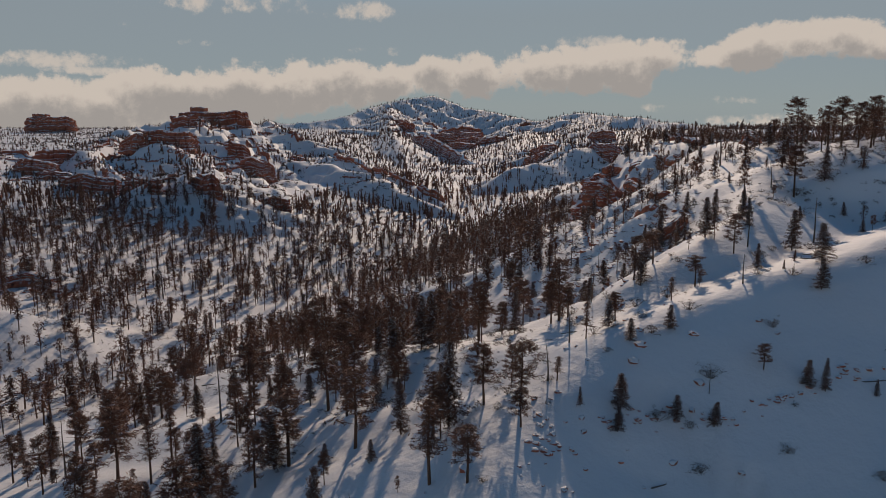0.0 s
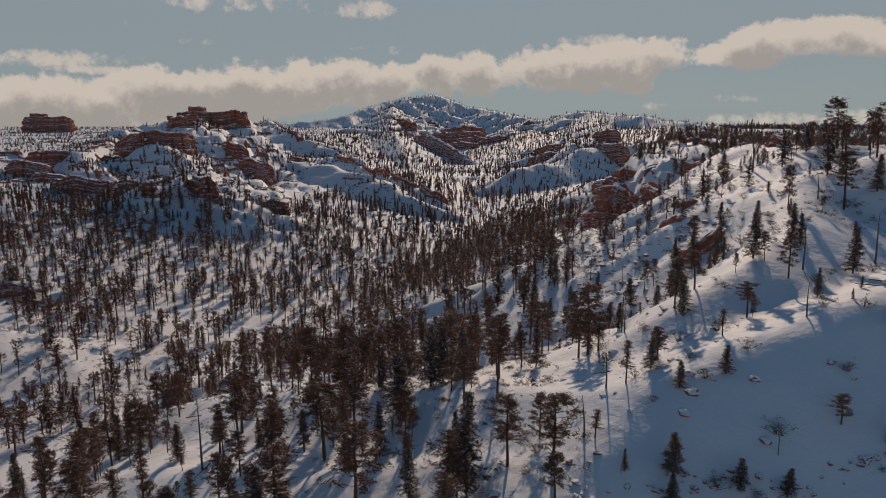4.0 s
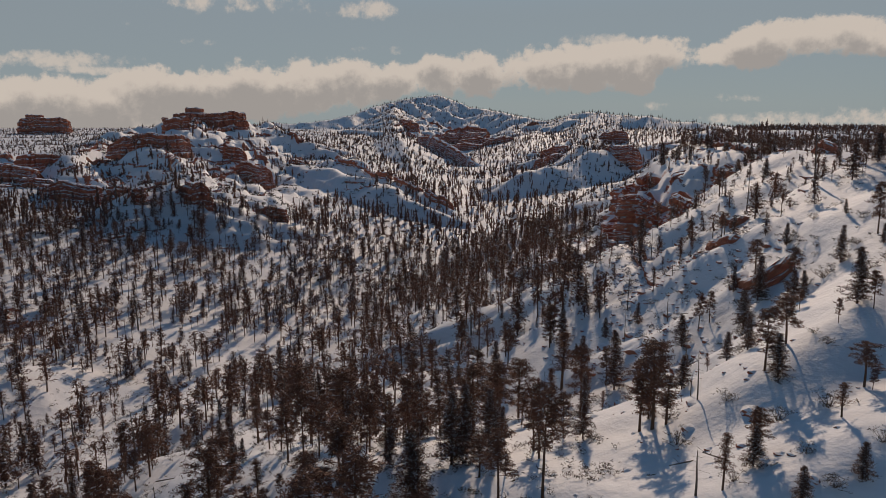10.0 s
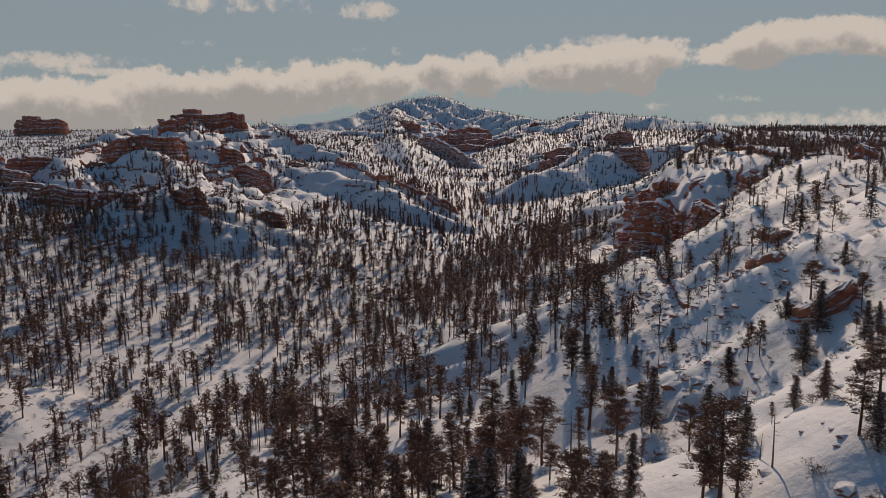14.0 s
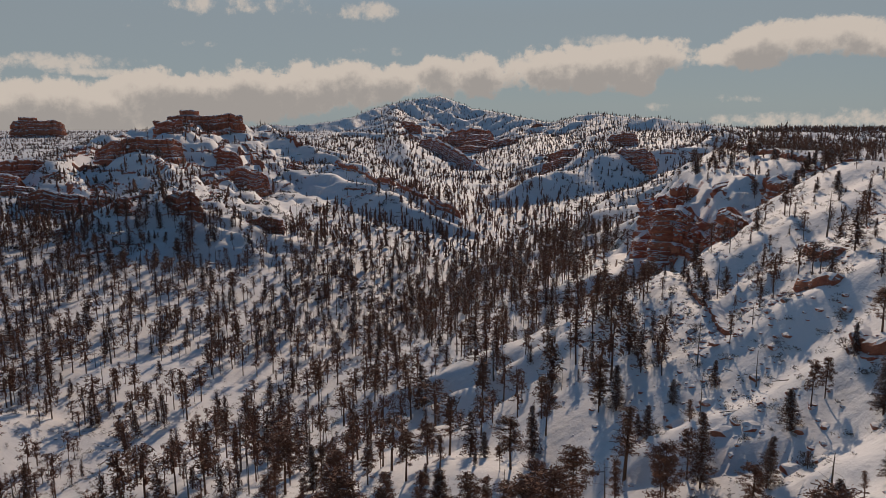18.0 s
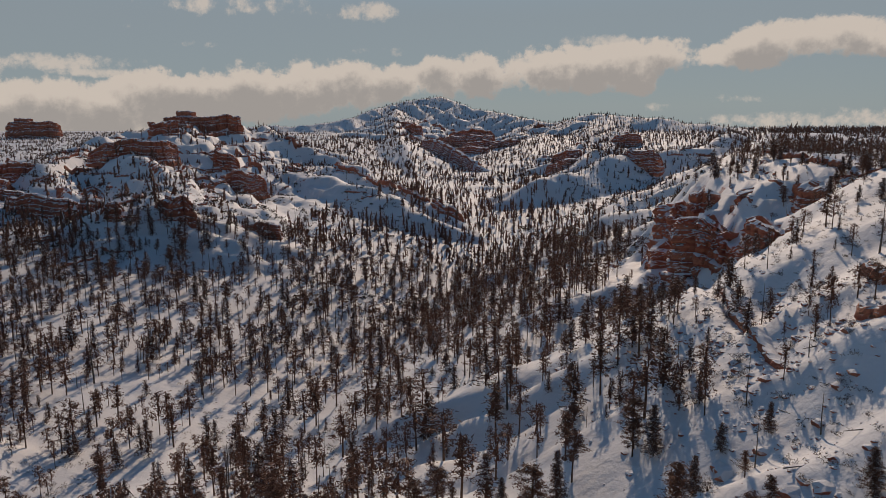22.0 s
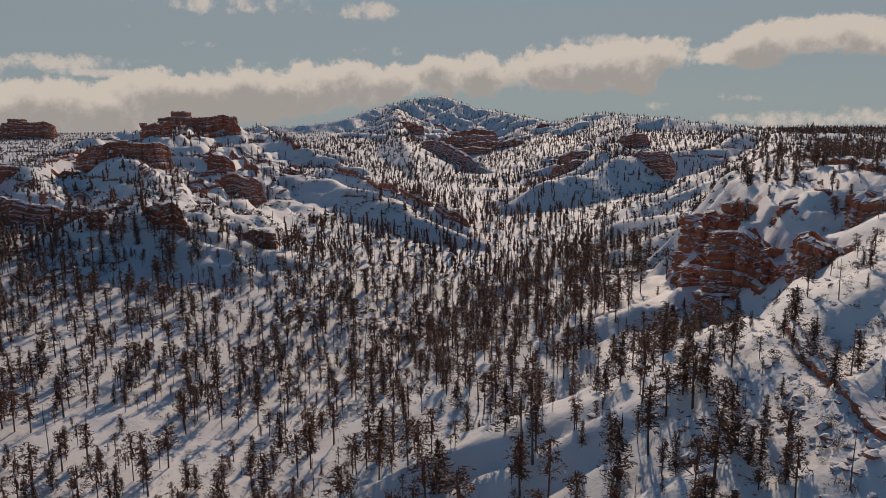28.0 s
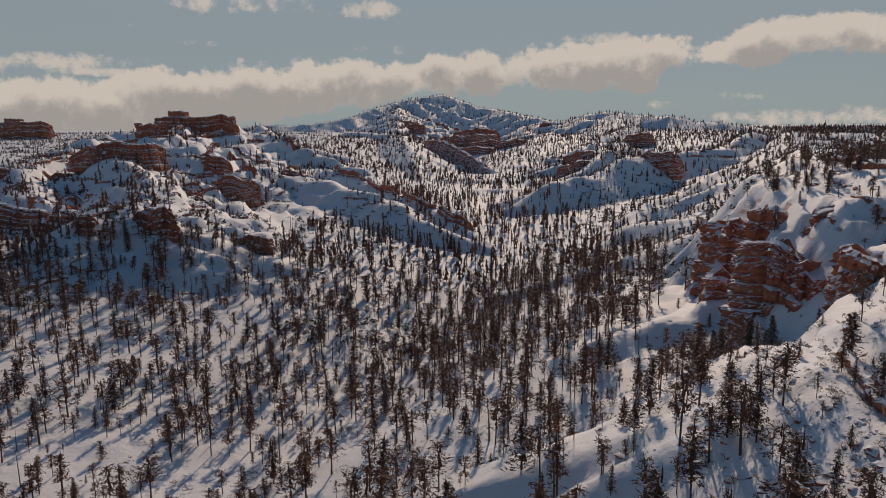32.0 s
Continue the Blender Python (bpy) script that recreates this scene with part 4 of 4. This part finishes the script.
for k, (path, z0, z1, beds, back) in enumerate([
        ([(84, 398), (74, 388), (68, 377), (67, 366), (72, 358)], 43, [58, 63, 65, 62], 9, 0.15), ([(66, 350), (59, 343), (57.5, 336), (63, 331)], 41, [55, 59, 55], 8, 0.15),
        ([(72, 334), (62, 327), (59.5, 317), (61, 310), (74, 305)], 45, [65, 68, 69, 67], 11, 0.10), ([(78, 306), (69, 299), (67, 290), (70, 284), (84, 281)], 47, [69, 72, 72, 69], 12, 0.12),
        ([(80, 356), (72, 349), (71.5, 342), (82, 337)], 60, [71, 74, 74], 6, 0.08), ([(88, 334), (78, 327), (77, 319), (88, 313)], 64, [74, 77, 75], 6, 0.3),
        ([(69, 288), (61, 282), (60, 274), (68, 268)], 43, [56, 59, 56], 8, 0.2), ([(74, 284), (80, 277), (92, 273)], 62, [71, 73, 72], 5, 0.2),
        ([(72, 315), (66, 310), (67, 304), (75, 300)], 47, [63, 66, 64], 8, 0.12), ([(64, 321), (57, 316), (56, 309), (62, 304)], 41, [50, 53, 51], 6, 0.2),
        ([(78, 372), (69, 364), (68, 356), (76, 350)], 54, [66, 69, 67], 7, 0.2), ([(94, 314), (86, 306), (86, 299), (93, 292)], 70, [79, 81, 79], 5, 0.25)]):
    cliff("rock_cliff", LBL, path, z0, z1, beds, 40 + k, back, 0.9, 8, 0.6, 0.25)
for k, (path, z0, z1, beds) in enumerate([
        ([(-163, 478), (-158, 468), (-147, 464), (-136, 468), (-131, 480)], 35, [54, 59, 58, 54], 7), ([(-183, 470), (-178, 462), (-170, 463), (-167, 471)], 40, [56, 58, 55], 5),
        ([(-124, 490), (-111, 482), (-98, 485), (-92, 496)], 26, [40, 44, 40], 6), ([(-184, 650), (-164, 632), (-143, 635), (-133, 652)], 34, [54, 58, 54], 7),
        ([(-278, 655), (-246, 640), (-216, 643), (-202, 662)], 62, [74, 81, 80], 5), ([(-330, 616), (-306, 605), (-284, 616)], 52, [64, 68, 66], 4),
        ([(-190, 305), (-172, 293), (-156, 296), (-150, 306)], 19, [33, 36, 32], 6), ([(98, 270), (96.5, 263), (99, 256), (107, 253)], 77, [89, 91, 90], 4),
        ([(-205, 700), (-190, 686), (-170, 690)], 52, [66, 70, 66], 4), ([(-268, 528), (-250, 510), (-228, 504), (-210, 510)], 38, [52, 56, 54], 5),
        ([(-214, 502), (-202, 487), (-190, 478), (-180, 480)], 40, [54, 58, 57], 6), ([(-330, 585), (-306, 566), (-284, 562)], 46, [58, 62, 60], 5), ([(-160, 760), (-146, 744), (-128, 742)], 40, [52, 54, 50], 4), ([(-300, 560), (-280, 548), (-262, 552)], 40, [52, 55, 52], 4)]):
    cliff("rock_bluff", "broken red rock bluff standing out of the snowy spur", path, z0, z1, beds + 2, 60 + k, 0.3, 1.1, 7)


def on_ground(name, label, path, below, above, beds, seed, setback=0.3, rough=0.8):
    """A face of rock that follows the ground."""
    p = np.array(path, float)
    t = np.linspace(0, 1, 4 * len(p))
    q = np.stack([np.interp(t, np.linspace(0, 1, len(p)), p[:, i]) for i in (0, 1)], 1)
    z = ground_at(q[:, 0], q[:, 1])
    return cliff(name, label, q, z - below, z + above, beds, seed, setback, rough, 3.0)


for k, (x, y) in enumerate(((100, 292), (101, 318), (102, 342), (107, 368))):
    on_ground("rock_bluff", "thin cap ledge along the snowy plateau rim", [(x + 1, y + 13), (x - 1, y), (x, y - 12)], 3, 2.0, 2, 80 + k)
for k in range(4):
    a0, b0 = np.array([(-112, 772), (-78, 716), (-50, 674), (-24, 636)][k]), np.array([(-80, 719), (-52, 677), (-26, 639), (-2, 608)][k])
    on_ground("rock_bluff", "red rock rib along the back of the snowy ridge", [a0, (a0 + b0) / 2 + (-2, -1), b0], 6, 5, 3, 90 + k)
on_ground("rock_bluff", "snowy rock heap on the sunny slope", [(48, 178), (44.5, 171), (47, 165), (54, 163)], 3, 3.2, 3, 17)
on_ground("rock_bluff", "snowy rock ledge in the shaded hollow", [(52, 204), (50, 196), (53, 189)], 2.5, 2.2, 2, 18)
on_ground("rock_bluff", "snowy rock ledge in the shaded hollow", [(58, 216), (56, 208), (59, 202)], 2.5, 2.4, 2, 19)

# the banded walls at the head of the valley
for k, (path, z0, z1, beds, back) in enumerate([
        ([(-52, 1176), (-36, 1156), (-10, 1112), (16, 1062), (30, 1030)], [44, 38, 28, 20, 16], [60, 57, 47, 38, 28], 9, 0.45), ([(-30, 1500), (-6, 1478), (32, 1462), (74, 1446), (88, 1460)], 26, [44, 52, 54, 50], 9, 0.3),
        ([(58, 1356), (84, 1350), (112, 1384), (126, 1400)], 30, [42, 50, 48], 8, 0.35), ([(-92, 1560), (-74, 1540), (-48, 1552)], 50, [66, 72, 68], 6, 0.2),
        ([(132, 782), (148, 764), (170, 752), (184, 756)], [36, 42, 46], [52, 64, 66, 62], 10, 0.4), ([(104, 944), (122, 928), (142, 930)], [38, 44, 48], [48, 55, 57], 6, 0.4),
        ([(-8, 1580), (40, 1560), (92, 1580)], 34, [54, 62, 56], 7, 0.3), ([(210, 1130), (236, 1120), (262, 1140)], 50, [62, 68, 64], 6, 0.35),
        ([(-14, 1340), (22, 1310), (58, 1296), (70, 1310)], 18, [34, 42, 38], 8, 0.45), ([(14, 1424), (56, 1404), (104, 1424)], 24, [40, 47, 43], 7, 0.4),
        ([(92, 902), (110, 882), (130, 884)], [30, 36, 42], [40, 47, 50], 6, 0.45), ([(-116, 1650), (-92, 1632), (-60, 1640)], 56, [70, 76, 70], 5, 0.25)]):
    cliff("rock_cliff", LBL, path, z0, z1, beds, 120 + k, back, 0.7, 14, 1.2, 0.1)

# ledges of rock that break out of the slopes, along the contour: x, y, radius, how many, half length
BANDS = [(-250, 858, 85, 34, 20), (-330, 680, 110, 50, 20), (-235, 565, 55, 34, 15), (-600, 1230, 220, 14, 34), (10, 1450, 85, 30, 28), (90, 1700, 100, 20, 32),
         (-20, 1980, 90, 10, 34), (-112, 560, 36, 12, 9), (200, 1080, 70, 10, 18), (225, 830, 45, 8, 13), (80, 320, 20, 5, 5), (90, 300, 22, 14, 4), (92, 345, 20, 10, 4), (80, 215, 16, 8, 3), (150, 800, 40, 12, 14),
         (80, 390, 16, 6, 7), (100, 245, 14, 5, 4), (-160, 455, 26, 8, 7), (-190, 440, 36, 12, 9), (-200, 640, 55, 40, 13), (-215, 740, 50, 36, 15), (-185, 800, 35, 18, 14),
         (-175, 540, 30, 20, 9), (-300, 560, 60, 24, 12), (-60, 640, 36, 12, 8), (-168, 300, 16, 4, 7), (60, 270, 16, 4, 5), (-240, 470, 40, 24, 11)]
ob_ = np.random.default_rng(33)
for bx, by, rad, count, half in BANDS:
    for k in range(count):
        x, y = float(bx + ob_.normal(0, rad * 0.6)), float(by + ob_.normal(0, rad * 0.5))
        size = half * float(ob_.uniform(0.6, 1.5))
        tall = size * float(ob_.uniform(0.22, 0.42))
        line, ok = [], True
        for way in (-1, 1):
            qx, qy = x, y
            for j in range(4):
                z, zx, zy = (float(v) for v in ground_at(np.array([qx, qx + 4, qx]), np.array([qy, qy, qy + 4])))
                g_ = math.hypot(zx - z, zy - z) / 4
                if j == 0 and g_ < 0.2:
                    ok = False
                    break
                line.insert(0, (qx, qy)) if way < 0 else line.append((qx, qy))
                qx, qy = qx + way * size / 3 * (zy - z) / (4 * g_ + 1e-6), qy - way * size / 3 * (zx - z) / (4 * g_ + 1e-6)
        if ok:
            on_ground("rock_ledges", "weathered red limestone ledges breaking out of the snow", line[:3] + line[4:], tall * 0.7, tall * 0.45, 3 if size > 9 else 2, 200 + int(ob_.integers(9999)), 0.4)


def boulder_mesh(seed):
    bm = bmesh.new()
    bmesh.ops.create_icosphere(bm, subdivisions=2, radius=1.0)
    for v in bm.verts:
        d = v.co.normalized()
        v.co = d * (1 + 0.35 * noise.noise(d * 1.4 + Vector((seed, 0, 0))) + 0.18 * noise.noise(d * 3.7 + Vector((0, seed, 0))))
        v.co.z = max(v.co.z, -0.45)
        v.co = Vector((round(v.co.x * 2.2) / 2.2 * 0.4 + v.co.x * 0.6, v.co.y, v.co.z * 0.75))
    me = bpy.data.meshes.new("boulder")
    bm.to_mesh(me)
    bm.free()
    me.materials.append(BOULDER)
    return me


BOULDERS = [boulder_mesh(s) for s in range(7)]


def drop_on(x, y):
    return float(ground_at(x, y)[0])


br = np.random.default_rng(21)
# the low rock wall that runs down the slope
on_ground("rock_rib", "low red rock wall running down the snowy slope", [(48, 250), (45, 238), (42.5, 225), (40.5, 210), (39, 196)], 2.0, 1.5, 3, 71, 0.1, 0.6)

ROCKS = [(np.array([v.co[:] for v in me.vertices]), np.array([p.vertices[:] for p in me.polygons])) for me in BOULDERS]
rubble = []
for k in range(1100):
    y = float(br.uniform(75, 330)) if k % 3 == 0 else float(br.normal(205, 26))
    x = float(np.interp(y, [75, 130, 200, 240, 300, 330], [8, 26, 40, 34, 32, 45]) + br.normal(2, 11))
    s = float(br.gamma(2.0, 0.19))
    if k >= 295:
        c, sn = math.cos(k), math.sin(k)
        v = ROCKS[k % 7][0] * [s * 1.3, s, s * 0.8]
        rubble.append((np.stack([v[:, 0] * c - v[:, 1] * sn + x, v[:, 0] * sn + v[:, 1] * c + y, v[:, 2] + drop_on(x, y) - 0.3 * s], 1), ROCKS[k % 7][1]))
        continue
    o = tagged(new("boulder", BOULDERS[k % 7]), "snow-capped red boulder half buried on the slope", "boulder", group="boulders on the slope")
    o.matrix_basis = Matrix.LocRotScale((x, y, drop_on(x, y) - 0.3 * s), Euler((0, 0, float(br.uniform(0, 6.28)))), (s * 1.3, s, s * 0.8))


for k in range(120):
    u = float(br.uniform(0, 1)) if k < 80 else 0.0
    x = float(np.interp(u, [0, 0.25, 0.4, 0.7, 1], [15, 29, 35, 48, 62])) + float(br.normal(0, 0.9))
    y = float(np.interp(u, [0, 0.25, 0.4, 0.7, 1], [88, 91, 89.5, 93.5, 98])) + float(br.normal(0, 0.7))
    if k >= 80:
        x, y = 12.5 + float(br.normal(0, 1.6)), 86 + float(br.normal(0, 4.0))
    s = float(br.uniform(0.14, 0.42))
    o = tagged(new("stone", BOULDERS[k % 7]), "small bare red stone showing through the snow", "stone", group="stones on the shaded slope")
    o.matrix_basis = Matrix.LocRotScale((x, y, drop_on(x, y) - 0.05 * s), Euler((0, 0, float(br.uniform(0, 6.28)))), (s * 1.5, s, s))


tagged(new("rubble", mesh_from("rubble", *merge(rubble), BOULDER)), "snow-dusted red stones strewn over the slope", "rubble", kind="stuff")


# ---- shrubs and fallen timber ----
def shrub_mesh(seed):
    r = np.random.default_rng(seed)
    cen = r.normal(0, 0.55, (26, 3)) * [1, 1, 0.5] + [0, 0, 0.55]
    stems = [tube((0, 0, -0.2), c, 0.03, 0.01, 3) for c in cen[:14]]
    leaf = tufts(cen, r.uniform(0.22, 0.42, len(cen)), 13, r, thin=0.07)
    return mesh_from("shrub_stems", *merge(stems), BARK), mesh_from("shrub_leaves", *leaf, BUSH)


SHRUBS = [shrub_mesh(60 + s) for s in range(5)]
for k in range(230):
    y = float(br.uniform(60, 330))
    x = float(np.interp(y, [60, 130, 200, 330], [30, 45, 45, 50]) + br.normal(0, 26))
    if x < np.interp(y, [60, 130, 200, 330], [0, 18, 30, 20]) - 8:
        continue
    s = float(br.uniform(0.5, 1.5))
    root = tagged(new("shrub"), "dry brown leafless shrub poking out of the snow", "shrub", group="shrubs on the slope")
    root.matrix_basis = Matrix.LocRotScale((x, y, drop_on(x, y)), Euler((0, 0, float(br.uniform(0, 6.28)))), (s, s, s))
    for pn, me in zip(("stem", "foliage"), SHRUBS[k % 5]):
        o = new(pn, me)
        o.parent = root

logs = []
for s in range(4):
    r = np.random.default_rng(80 + s)
    bits = [tube((-3.5, 0, 0.1), (3.5, 0.3, 0.25), 0.17, 0.07, 6)]
    for j in range(6):
        x0 = r.uniform(-1, 3.3)
        bits.append(tube((x0, 0.1, 0.2), (x0 + r.uniform(0.2, 0.9), r.normal(0, 0.7), r.uniform(0.3, 1.1)), 0.04, 0.015, 3))
    logs.append(mesh_from("fallen_log", *merge(bits), DEAD))
for k in range(70):
    y = float(br.uniform(70, 330))
    x = float(br.uniform(-60, 75))
    o = tagged(new("fallen_log", logs[k % 4]), "fallen grey dead log with broken branches lying on snow", "log", group="fallen logs")
    s = float(br.uniform(0.3, 0.75))
    o.matrix_basis = Matrix.LocRotScale((x, y, drop_on(x, y)), Euler((0, float(br.normal(0, 0.12)), float(br.uniform(0, 6.28)))), (s, s, s))
